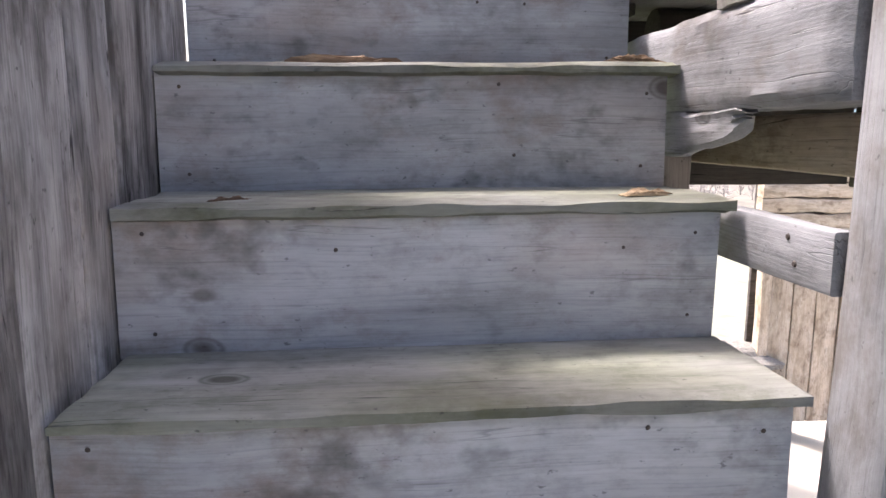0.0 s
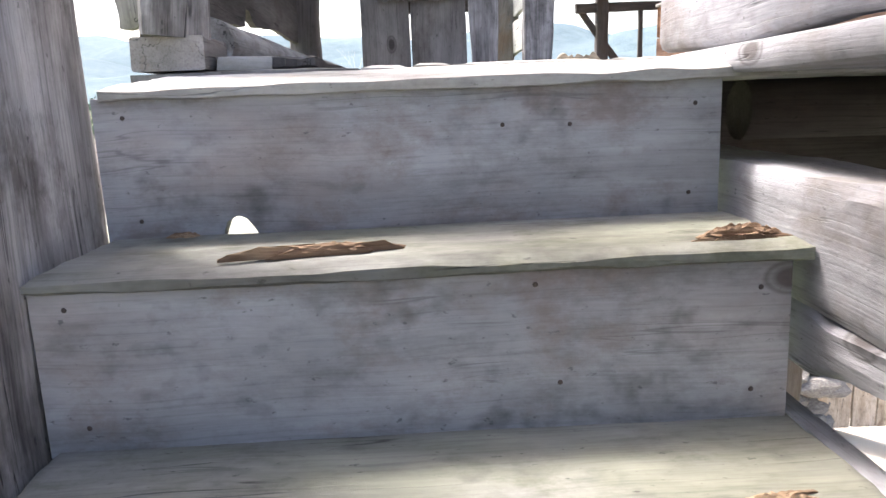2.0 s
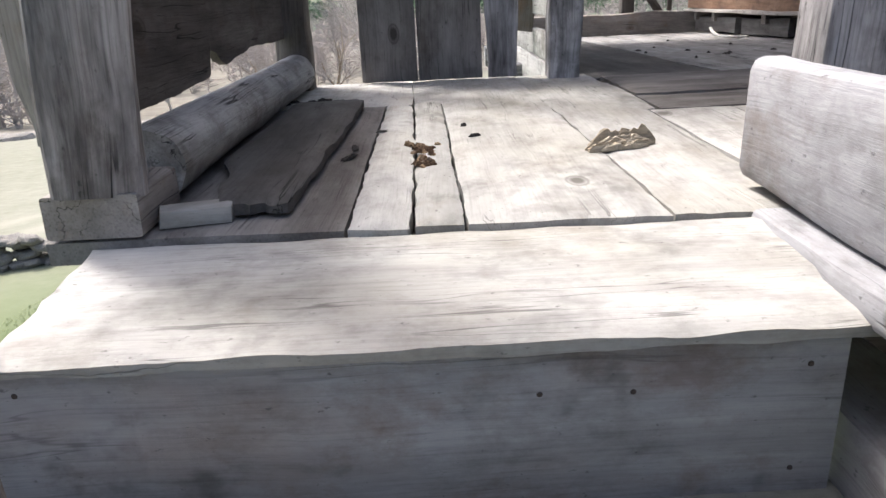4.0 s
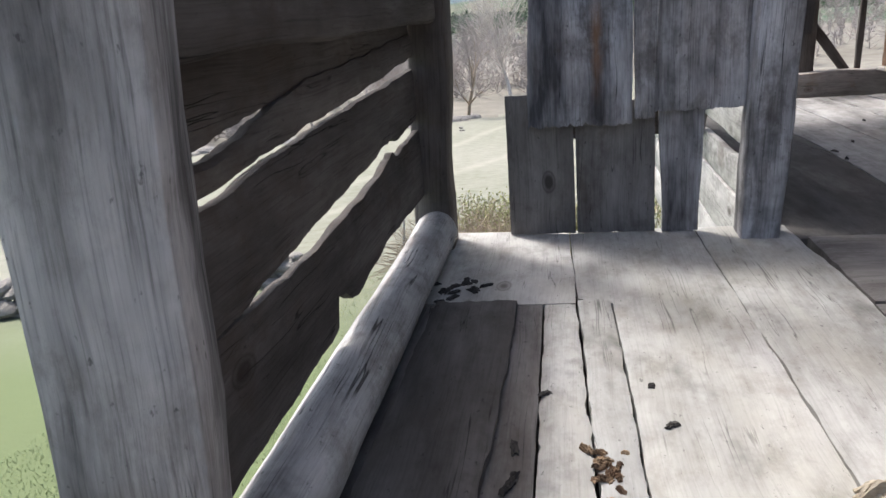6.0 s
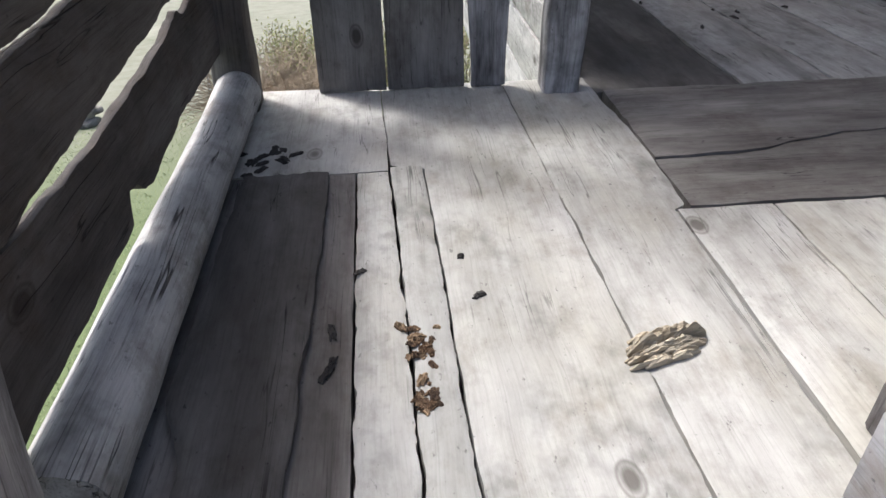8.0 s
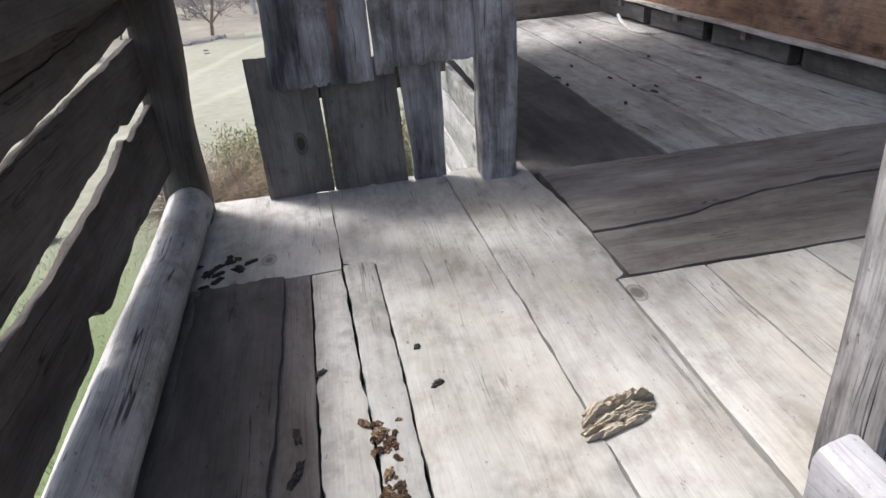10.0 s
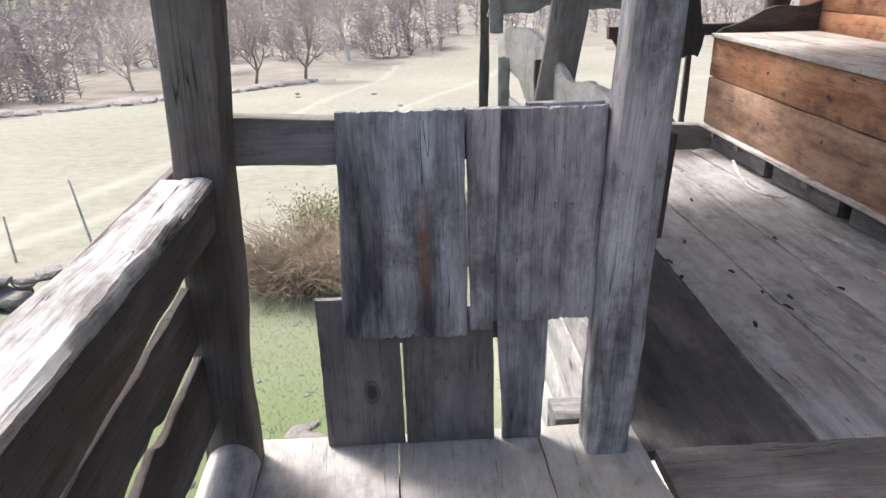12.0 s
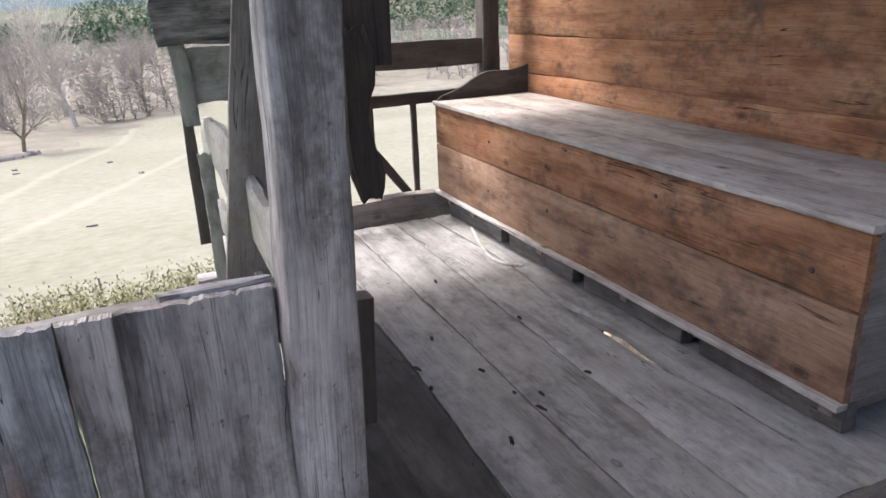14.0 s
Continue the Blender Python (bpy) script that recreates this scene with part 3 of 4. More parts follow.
room = thing("floor_room", "grey dusty plank floor with open joints before the bench", "floor", kind="structure")
J_SLOT = [(1.87, 0.988), (2.3, 0.986), (2.8, 1.010), (3.2, 1.022), (5.05, 1.035)]
J_SECOND = [(1.87, 1.287), (2.6, 1.292), (3.6, 1.312), (5.05, 1.335)]
J_THIRD = [(1.87, 1.562), (2.7, 1.570), (3.3, 1.590), (5.05, 1.630)]
J_HOLE = [(1.87, 1.888), (2.35, 1.872), (2.68, 1.845), (2.72, 1.838), (3.25, 1.842), (4.0, 1.90), (5.05, 1.88)]
J_BENCH = [(1.87, 1.905), (2.35, 1.880), (2.66, 1.850), (2.76, 1.885), (2.95, 1.900), (3.15, 1.875), (3.28, 1.846), (4.0, 1.904), (5.05, 1.884)]
ROOM_SLOPE = Vector((0, 1, -0.026)).normalized()
for i, (west, east, gap) in enumerate(((0.508, J_SLOT, 0.010), (J_SLOT, J_SECOND, 0.010), (J_SECOND, J_THIRD, 0.007), (J_THIRD, J_HOLE, 0.008), (J_BENCH, 2.13, 0.006), (2.136, 2.70, 0.006))):
    turn = lambda side, by: -side + by if isinstance(side, (int, float)) else [(y, -x + by) for y, x in side]
    # the westmost plank has its shade and dirt in the wood colour
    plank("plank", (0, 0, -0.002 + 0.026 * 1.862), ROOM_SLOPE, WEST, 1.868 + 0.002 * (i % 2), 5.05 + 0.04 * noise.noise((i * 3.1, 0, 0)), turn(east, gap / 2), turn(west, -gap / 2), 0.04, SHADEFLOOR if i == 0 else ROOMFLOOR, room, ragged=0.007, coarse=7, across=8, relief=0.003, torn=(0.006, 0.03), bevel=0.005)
# added black sheet under the room floor, open at its near end
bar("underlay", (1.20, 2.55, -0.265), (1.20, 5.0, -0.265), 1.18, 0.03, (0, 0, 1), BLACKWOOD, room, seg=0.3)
for y in (2.2, 3.4, 4.7):
    bar("joist", (0.35, y, -0.17), (2.7, y, -0.17), 0.14, 0.12, (0, -1, 0), GREY, room)

# ---- stairwell wall ----
wall_w = thing("wall_west", "tall grey vertical plank wall beside the stairs", "wall", kind="structure")
ys = [-2.75, -2.52, -2.28, -2.02, -1.80, -1.55, -1.33, -1.12, -0.93, -0.72, -0.545, -0.395, -0.195, 0.032]
for i, (a, b) in enumerate(zip(ys, ys[1:])):
    gap = 0.012 if i in (7, 10) else 0.003
    lean = RNG.uniform(-0.004, 0.004)
    bar("plank", (-0.566 + lean, (a + b) / 2, -2.45), (-0.568 - lean, (a + b) / 2 + RNG.uniform(-0.004, 0.004), 1.35 + RNG.uniform(-0.05, 0.05)), b - a - gap, 0.03, (1, 0, 0), GREY, wall_w, wobble=0.004, ragged=0.003)
bar("rail", (-0.605, -2.7, 0.9), (-0.605, -0.03, 0.9), 0.1, 0.04, (1, 0, 0), GREY, wall_w)

# ---- timbers to the east of the stairs ----
def timber(label, *args, **kw):
    return single(bar("timber_beam", *args, **kw), label, "beam")


single(plank("timber_beam", (0.41, 0, 0), SOUTH, UP, -0.62, 0.695, [(-0.62, -0.335), (0.695, -0.345)], -0.176, 0.15, BEAM, ragged=0.005, relief=0.004, bevel=0.010, across=9), "thick pale hewn beam beside the upper steps", "beam")
single(plank("timber_beam", (0.413, 0, 0), SOUTH, UP, -0.60, 0.445, [(-0.6, -0.432), (0.19, -0.428), (0.34, -0.405), (0.41, -0.392), (0.445, -0.365)], [(-0.6, -0.340), (0.18, -0.338), (0.30, -0.346), (0.42, -0.340), (0.445, -0.348)], 0.035, BEAM, ragged=0.006, coarse=14, torn=(0.004, 0.022), split=0.05, across=9, relief=0.006, bevel=0.010), "split tongue of wood with a broken end under the beam", "beam")
timber("bleached sill plank laid level with the landing", (0.50, 0.292, -0.022), (0.50, -0.95, -0.022), 0.21, 0.042, (0, 0, 1), BEAM, wobble=0.005, ragged=0.006, round_off=0.25)
timber("wide bleached kerb board standing on the sill", (0.465, 0.42, 0.10), (0.475, -0.95, 0.105), 0.19, 0.07, (-1, 0, 0), BEAM, wobble=0.007, ragged=0.005, round_off=0.25)
# brown beam given cream wood in place of light bounced from below
timber("brown beam under the deck, coloured cream as if lit from below", (0.63, 0.55, -0.40), (0.63, -0.69, -0.40), 0.12, 0.10, (0, 0, -1), CREAM)
block = single(plank("spacer_block", (0, -0.460, 0), EAST, UP, 0.420, 1.3, -0.179, -0.043, 0.112, BROWN, ragged=0.004, torn=(0.004, 0.004), relief=0.003, bevel=0.010), "half-round hewn block holding up the sill", "block")
end = plank("end_face", (0.408, 0, 0), UP, NORTH, -0.180, -0.043, -0.458, [(-0.18, -0.350), (-0.11, -0.345), (-0.06, -0.372), (-0.043, -0.40)], 0.014, PALE, None, ragged=0.002, across=8, label="pale sawn end of the block")
end.parent = block
end.matrix_parent_inverse = block.matrix_world.inverted()
# log coloured black to stand for the shade under the deck
single(log("spacer_log", (0.60, 0.42, -0.108), (1.3, 0.42, -0.108), 0.062, BLACKWOOD, sides=14), "round log under the deck, coloured black for shade", "log")
single(bar("timber_post", (0.48, -0.765, -2.4), (0.485, -0.765, 1.95), 0.125, 0.12, (0, -1, 0), BEAM, wobble=0.006, round_off=0.15), "pale grey square post at the side of the stairs", "post")
single(bar("timber_post", (0.60, 0.50, 0.0), (0.615, 0.50, 2.05), 0.11, 0.11, (0, -1, 0), GREY, wobble=0.006, round_off=0.15), "grey square post on the landing behind the kerb board", "post")
single(bar("timber_post", (0.50, 0.09, -2.5), (0.50, 0.09, -0.43), 0.13, 0.10, (0, -1, 0), BROWN, wobble=0.006), "brown support post under the beam", "post")
side_rail = single(bar("side_rail", (0.435, 0.35, -0.535), (0.435, -0.70, -0.545), 0.085, 0.035, (-1, 0, 0), BEAM, wobble=0.004), "pale plank rail nailed to the stair post", "rail")
nails(side_rail, [(0.416, -0.60, -0.525), (0.416, -0.62, -0.56), (0.416, -0.30, -0.53)], (-1, 0, 0), 0.005)
deck = thing("deck", "plain plank deck beside the stairwell", "deck", kind="structure")
for i in range(8):
    bar("plank", (0.74 + 0.24 * i, 0.002, -0.022), (0.74 + 0.24 * i, -2.6, -0.022), 0.235, 0.04, (0, 0, 1), BROWN, deck)
# black joist and added black boards make the shade below the deck
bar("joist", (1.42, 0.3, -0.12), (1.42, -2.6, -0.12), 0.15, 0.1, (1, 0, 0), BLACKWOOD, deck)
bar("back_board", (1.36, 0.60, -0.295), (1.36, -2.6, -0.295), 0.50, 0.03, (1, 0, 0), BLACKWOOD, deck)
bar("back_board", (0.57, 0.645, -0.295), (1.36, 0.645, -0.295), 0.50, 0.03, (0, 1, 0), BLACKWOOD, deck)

# ---- landing: posts, railing, plank screen ----
single(bar("post_foot", (-0.525, 0.295, 0.031), (-0.525, 0.455, 0.031), 0.135, 0.062, (0, 0, 1), BROWN, wobble=0.004, round_off=0.08), "dark timber block under the landing post", "block")
single(bar("timber_post", (-0.526, 0.355, 0.062), (-0.362, 0.355, 2.05), 0.124, 0.14, (0.36, -0.93, 0), GREY, wobble=0.005, round_off=0.12), "grey square landing post with open grain, leaning slightly", "post")
single(plank("bark_slab", (0, 0.475, 0), UP, WEST, 0.10, 1.5, [(0.1, 0.60), (0.6, 0.57), (1.5, 0.50)], [(0.1, 0.685), (0.2, 0.692), (0.30, 0.700), (0.40, 0.703), (0.43, 0.672), (0.455, 0.664), (0.48, 0.682), (0.58, 0.668), (0.7, 0.640), (1.5, 0.58)], 0.045, BROWN, ragged=0.008, coarse=11, torn=(0.02, 0.03), relief=0.006, bevel=0.010), "rough-edged grey slab with bark behind the landing post", "slab")
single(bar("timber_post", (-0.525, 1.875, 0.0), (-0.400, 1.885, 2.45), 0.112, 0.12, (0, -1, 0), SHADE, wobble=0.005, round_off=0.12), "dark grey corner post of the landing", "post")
single(bar("timber_post", (0.418, 1.905, 0.0), (0.489, 1.905, 2.66), 0.117, 0.10, (0, -1, 0), GREY, wobble=0.004, round_off=0.13, ragged=0.005, seg=0.02), "grey square post with a chipped edge beside the room", "post")

railing = thing("railing", "dark plank railing with uneven gaps and a worn top rail", "railing")
# sides take the shade-dark wood; only the cap keeps a pale tone
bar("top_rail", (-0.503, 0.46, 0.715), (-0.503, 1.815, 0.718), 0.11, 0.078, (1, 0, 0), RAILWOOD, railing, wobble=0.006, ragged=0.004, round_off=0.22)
plank("rail_cap", (0, 0, 0.786), NORTH, WEST, 0.46, 1.812, 0.452, 0.562, 0.032, CAPWOOD, railing, ragged=0.006, coarse=9, relief=0.0075, bevel=0.010, across=12, step=0.010, label="bleached rough worn rail top, pale above sides coloured as shaded")
for lo, hi, x in (
    ([(0.44, 0.125), (0.58, 0.138), (0.74, 0.138), (0.92, 0.145), (0.965, 0.150), (0.99, 0.203), (1.02, 0.198), (1.06, 0.172), (1.1, 0.163), (1.31, 0.178), (1.36, 0.184), (1.7, 0.176), (1.815, 0.176)],
     [(0.44, 0.330), (0.6, 0.332), (0.71, 0.329), (0.8, 0.323), (0.93, 0.322), (1.05, 0.330), (1.2, 0.335), (1.35, 0.343), (1.45, 0.362), (1.49, 0.368), (1.53, 0.353), (1.66, 0.360), (1.815, 0.366)], -0.534),
    ([(0.44, 0.322), (0.58, 0.334), (0.76, 0.350), (1.0, 0.366), (1.24, 0.380), (1.45, 0.397), (1.5, 0.404), (1.56, 0.386), (1.72, 0.396), (1.815, 0.40)],
     [(0.44, 0.482), (0.6, 0.488), (0.83, 0.505), (1.11, 0.517), (1.4, 0.524), (1.72, 0.534), (1.815, 0.538)], -0.536),
    ([(0.44, 0.494), (0.6, 0.502), (0.83, 0.519), (1.11, 0.533), (1.4, 0.548), (1.72, 0.566), (1.815, 0.57)],
     [(0.44, 0.535), (0.61, 0.543), (0.70, 0.551), (0.78, 0.566), (0.87, 0.584), (1.0, 0.60), (1.815, 0.63)], -0.533),
    ([(0.44, 0.537), (0.61, 0.556), (0.70, 0.567), (0.76, 0.573), (0.87, 0.580), (1.0, 0.585), (1.815, 0.61)], 0.70, -0.540)):
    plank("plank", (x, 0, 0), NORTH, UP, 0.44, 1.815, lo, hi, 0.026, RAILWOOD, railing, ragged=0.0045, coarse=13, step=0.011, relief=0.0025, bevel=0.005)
# log lies in the railing's shadow; its pale colour supplies the sun
log("base_log", (-0.510, 0.47, 0.060), (-0.510, 1.82, 0.060), 0.061, SUNPALE, railing, sides=28, wobble=0.09, label="round log along the floor, coloured pale as if sunlit")
log("outer_pole", (-0.66, -0.1, 0.66), (-0.625, 2.25, 0.72), 0.016, BROWN, railing, sides=8, wobble=0.2)

screen = thing("plank_screen", "low screen of mismatched upright boards nailed to a rail", "railing")
bar("rail", (-0.47, 1.957, 0.818), (0.39, 1.957, 0.818), 0.104, 0.05, (0, -1, 0), DUNFLOOR, screen, wobble=0.006, round_off=0.12)
bar("rail", (-0.29, 1.975, 0.33), (0.255, 1.975, 0.33), 0.08, 0.03, (0, -1, 0), BROWN, screen)
for low_w, top_w, low_e, top_e, zb, zt, mat, y in ((-0.229, -0.212, 0.066, 0.063, 0.338, 0.885, BLUE, 1.902), (0.073, 0.066, 0.128, 0.140, 0.350, 0.884, GREY, 1.903), (0.1235, 0.1360, 0.374, 0.374, 0.366, 0.880, GREY, 1.915)):
    plank("board", (0, y, 0), UP, WEST, zb, zt, [(zb, -low_e), (zt, -top_e)], [(zb, -low_w), (zt, -top_w)], 0.026, mat, screen, ragged=0.003, coarse=8, torn=(0.008, 0.0035), split=0.03 if zb < 0.36 else 0.015, across=34, relief=0.0022, label="blue-grey board with a rust streak" if mat is BLUE else "")
for xb0, xb1, xt0, xt1, zt, mat in ((-0.297, -0.097, -0.297, -0.100, 0.432, DUNFLOOR), (-0.092, 0.137, -0.094, 0.130, 0.40, DUNFLOOR), (0.158, 0.262, 0.142, 0.268, 0.40, GREY)):
    plank("board", (0, 1.932, 0), UP, WEST, 0.004, zt, [(0, -xb1), (0.4, -xt1)], [(0, -xb0), (0.4, -xt0)], 0.024, mat, screen, ragged=0.0025, torn=(0.003, 0.006), across=10)
single(bar("loose_lath", (0.20, 1.958, 0.8805), (0.378, 1.962, 0.8795), 0.025, 0.010, (0, 0, 1), GREY, wobble=0.006, ragged=0.01), "split lath lying on top of the plank screen", "lath")
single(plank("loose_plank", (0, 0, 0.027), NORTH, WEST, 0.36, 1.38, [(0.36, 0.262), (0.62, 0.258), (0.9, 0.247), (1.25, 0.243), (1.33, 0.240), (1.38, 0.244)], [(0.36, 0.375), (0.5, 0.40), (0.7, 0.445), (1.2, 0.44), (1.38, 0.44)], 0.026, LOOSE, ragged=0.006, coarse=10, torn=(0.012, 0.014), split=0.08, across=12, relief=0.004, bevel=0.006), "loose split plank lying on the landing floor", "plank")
single(bar("plank_offcut", (-0.45, 0.345, 0.013), (-0.35, 0.372, 0.013), 0.05, 0.026, (0, 0, 1), PALE, wobble=0.004, ragged=0.01), "short pale plank offcut on the landing floor", "offcut")

# boards hung on the room side of the post
single(plank("hung_slab", (0, 2.015, 0), UP, WEST, 0.965, 1.262, [(0.96, -0.604), (1.0, -0.612), (1.06, -0.596), (1.12, -0.586), (1.18, -0.606), (1.26, -0.600)], [(0.96, -0.562), (1.05, -0.548), (1.15, -0.544), (1.26, -0.545)], 0.03, BLACKWOOD, ragged=0.007, coarse=20, torn=(0.012, 0.008), split=0.015, across=9, relief=0.007, bevel=0.008), "black rough slab fixed behind the post", "slab")
single(bar("hung_slab", (0.604, 2.06, 1.20), (0.610, 2.06, 2.0), 0.085, 0.03, (0, -1, 0), BLACKWOOD, wobble=0.004, ragged=0.006), "black upright board above the rough slab", "board")
single(bar("hung_slab", (0.528, 1.995, 0.545), (0.54, 1.995, 0.80), 0.03, 0.05, (0, -1, 0), BLACKWOOD, wobble=0.004), "short dark batten on the side of the post", "batten")

# ---- west side of the room: broken railing ----
broken = thing("broken_railing", "tumbledown railing of odd grey boards and a leaning prop", "railing")
plank("top_board", (0.52, 0, 0), NORTH, UP, 2.10, 4.55, [(2.1, 0.55), (2.9, 0.60), (3.3, 0.50), (3.9, 0.62), (4.55, 0.60)], [(2.1, 0.80), (2.5, 0.83), (2.8, 0.79), (3.1, 0.86), (3.6, 0.875), (4.0, 0.85), (4.3, 0.82), (4.55, 0.79)], 0.045, PALE, broken, ragged=0.012, coarse=5, relief=0.008, bevel=0.012, torn=(0.02, 0.03), across=8)
# outer boards whitened to look sunlit
for z, w in ((0.06, 0.13), (0.27, 0.17), (0.46, 0.14)):
    bar("skirt_board", (0.472, 2.04, z), (0.478, 4.0, z - 0.02), w, 0.025, (-1, 0, 0), SUNPALE, broken, wobble=0.006, ragged=0.01)
for z, w in ((-0.105, 0.19), (-0.30, 0.18), (-0.50, 0.19)):
    bar("skirt_board", (0.468, 1.99, z), (0.474, 4.9, z - 0.02), w, 0.028, (-1, 0, 0), SUNPALE, broken, wobble=0.006, ragged=0.01)
bar("prop", (0.395, 2.98, 0.1), (0.645, 2.98, 1.85), 0.13, 0.03, (0, -1, 0), BROWN, broken, wobble=0.004)
bar("slat", (0.435, 4.92, 0.02), (0.445, 4.92, 1.08), 0.06, 0.03, (0, -1, 0), SHADE, broken)
plank("board", (0, 4.25, 0), EAST, UP, 0.39, 1.28, [(0.39, 0.88), (0.6, 0.90), (0.72, 0.93), (0.85, 0.90), (1.0, 0.91), (1.28, 0.89)], [(0.39, 1.135), (1.28, 1.15)], 0.03, PALE, broken, ragged=0.012, coarse=9, relief=0.004, torn=(0.02, 0.03))
plank("board", (0, 4.22, 0), UP, WEST, 0.80, 1.75, [(0.8, -0.462), (1.75, -0.40)], [(0.8, -0.392), (1.75, -0.335)], 0.03, PALE, broken, ragged=0.006, torn=(0.01, 0.02))
plank("board", (0, 4.19, 0), EAST, UP, 0.33, 1.28, 1.155, [(0.33, 1.36), (1.28, 1.38)], 0.03, GREY, broken, ragged=0.008, torn=(0.02, 0.03))
plank("board", (0, 4.06, 0), UP, WEST, -0.12, 0.70, -0.478, -0.418, 0.025, PALE, broken, ragged=0.006, torn=(0.01, 0.02))
bar("dark_board", (0.50, 3.2, 0.45), (0.50, 3.22, 0.80), 0.10, 0.03, (0, -1, 0), BLACKWOOD, broken, ragged=0.02)

# ---- far end of the room: frame ----
frame_f = thing("end_railing", "dark timber end railing with a diagonal brace", "railing")
bar("top_rail", (0.55, 5.2, 0.975), (2.5, 5.2, 0.965), 0.17, 0.06, (0, -1, 0), SHADE, frame_f)
bar("mid_rail", (1.30, 5.2, 0.685), (2.6, 5.2, 0.70), 0.075, 0.05, (0, -1, 0), SHADE, frame_f)
bar("corner_post", (2.435, 5.21, -0.1), (2.435, 5.21, 2.79), 0.125, 0.12, (0, -1, 0), SHADE, frame_f)
bar("corner_post", (1.53, 5.21, -0.1), (1.53, 5.21, 2.73), 0.10, 0.1, (0, -1, 0), SHADE, frame_f)
bar("baluster", (1.87, 5.2, 0.04), (1.868, 5.2, 0.66), 0.035, 0.03, (0, -1, 0), SHADE, frame_f)
bar("brace", (1.36, 5.23, 0.66), (1.81, 5.23, 0.05), 0.06, 0.03, (0, -1, 0), SHADE, frame_f)
bar("sill", (0.6, 5.12, -0.02), (2.6, 5.12, -0.02), 0.19, 0.10, (0, -1, 0), BROWN, frame_f, wobble=0.006)

# ---- bench and wall ----
bench = thing("chest_bench", "long reddish pine chest bench with a dusty top and lid", "bench")
bar("front_board", (1.985, 2.035, 0.545), (1.985, 5.06, 0.535), 0.245, 0.03, (-1, 0, 0), ORANGE, bench, wobble=0.003, round_off=0.12)
bar("front_board", (1.985, 2.035, 0.270), (1.985, 5.06, 0.249), 0.292, 0.03, (-1, 0, 0), DULLRED, bench, taper=1.06, wobble=0.003, round_off=0.12)
bar("skirting", (1.965, 2.03, 0.122), (1.965, 5.07, 0.080), 0.022, 0.045, (-1, 0, 0), DUSTY, bench, wobble=0.003)
bar("top_board", (2.10, 2.02, 0.677), (2.10, 3.46, 0.675), 0.30, 0.024, (0, 0, 1), DUSTY, bench, wobble=0.002, label="dusty lid of the chest")
bar("top_board", (2.10, 3.466, 0.675), (2.10, 5.06, 0.673), 0.30, 0.024, (0, 0, 1), DUSTY, bench, wobble=0.002)
bar("top_board", (2.448, 2.02, 0.676), (2.448, 5.06, 0.674), 0.385, 0.024, (0, 0, 1), DUSTY, bench, wobble=0.002)
bar("end_board", (2.0, 2.05, 0.39), (2.62, 2.05, 0.39), 0.53, 0.03, (0, -1, 0), BROWN, bench)
bar("end_board", (2.0, 5.045, 0.36), (2.62, 5.045, 0.36), 0.54, 0.03, (0, 1, 0), BROWN, bench)
for a, b in ((2.06, 2.66), (2.76, 3.42), (3.52, 4.16), (4.26, 5.0)):
    bar("bed_beam", (2.05, a, 0.05 - 0.024 * (a - 2.06)), (2.05, b, 0.05 - 0.024 * (b - 2.06)), 0.105, 0.06, (-1, 0, 0), DUNFLOOR, bench, wobble=0.004, ragged=0.006)
for y in (2.10, 3.1, 3.8, 4.6, 4.95):
    bar("bearer", (1.995, y, 0.085 - 0.015 * (y - 2)), (2.6, y, 0.085 - 0.015 * (y - 2)), 0.05, 0.06, (0, 0, 1), BROWN, bench)
nails(bench, [(1.968, 4.30, 0.54), (1.968, 4.32, 0.25), (1.968, 3.7, 0.52), (1.968, 3.68, 0.3), (1.968, 2.9, 0.56), (1.968, 2.2, 0.5)], (-1, 0, 0), 0.011)
# curved arm board at the far end
av, n = [], 24
for i in range(n + 1):
    u = i / n
    x = 1.98 + 0.66 * u
    zt = 0.69 + 0.19 * (u ** 0.6) - 0.02 * math.sin(u * 9)
    for y in (5.03, 5.06):
        av += [(x, y, 0.655), (x, y, zt)]
af = []
for i in range(n):
    a, b = 4 * i, 4 * i + 4
    af += [(a, b, b + 1, a + 1), (a + 3, b + 3, b + 2, a + 2), (a + 1, b + 1, b + 3, a + 3), (a + 2, b + 2, b, a)]
af += [(0, 1, 3, 2), (4 * n, 4 * n + 2, 4 * n + 3, 4 * n + 1)]
linked("arm_board", av, af, SHADE, bench, smooth=False, label="dark curved arm board")

wall_e = thing("wall_east", "reddish pine wall of wide horizontal boards behind the bench", "wall", kind="structure")
zs = [0.645, 0.835, 1.055, 1.33, 1.60, 1.86, 2.12, 2.38, 2.62, 2.78]
for a, b in zip(zs, zs[1:]):
    dz = -0.045 if b < 1.0 else 0.0
    top, low = (b + (0.035 if b < 1.0 else 0)), (a + (0.035 if 0.7 < a < 1.0 else 0))
    lap = 0.026 if 0.7 < a < 1.0 else 0.0
    back = 0.006 if b < 1.0 else 0.0
    bar("plank", (2.66 + back, 1.88, (top + low) / 2 - lap / 2), (2.66 + back, 5.30, (a + b) / 2 + dz * 0.6 - lap / 2), b - a - 0.007 + lap, 0.035, (-1, 0, 0), ORANGE, wall_e, wobble=0.003, round_off=0.12)
for z in (0.33, 1.05, 1.77, 2.42):
    bar("backing", (2.70, 1.86, z), (2.70, 5.30, z), 0.715, 0.03, (-1, 0, 0), BROWN, wall_e)
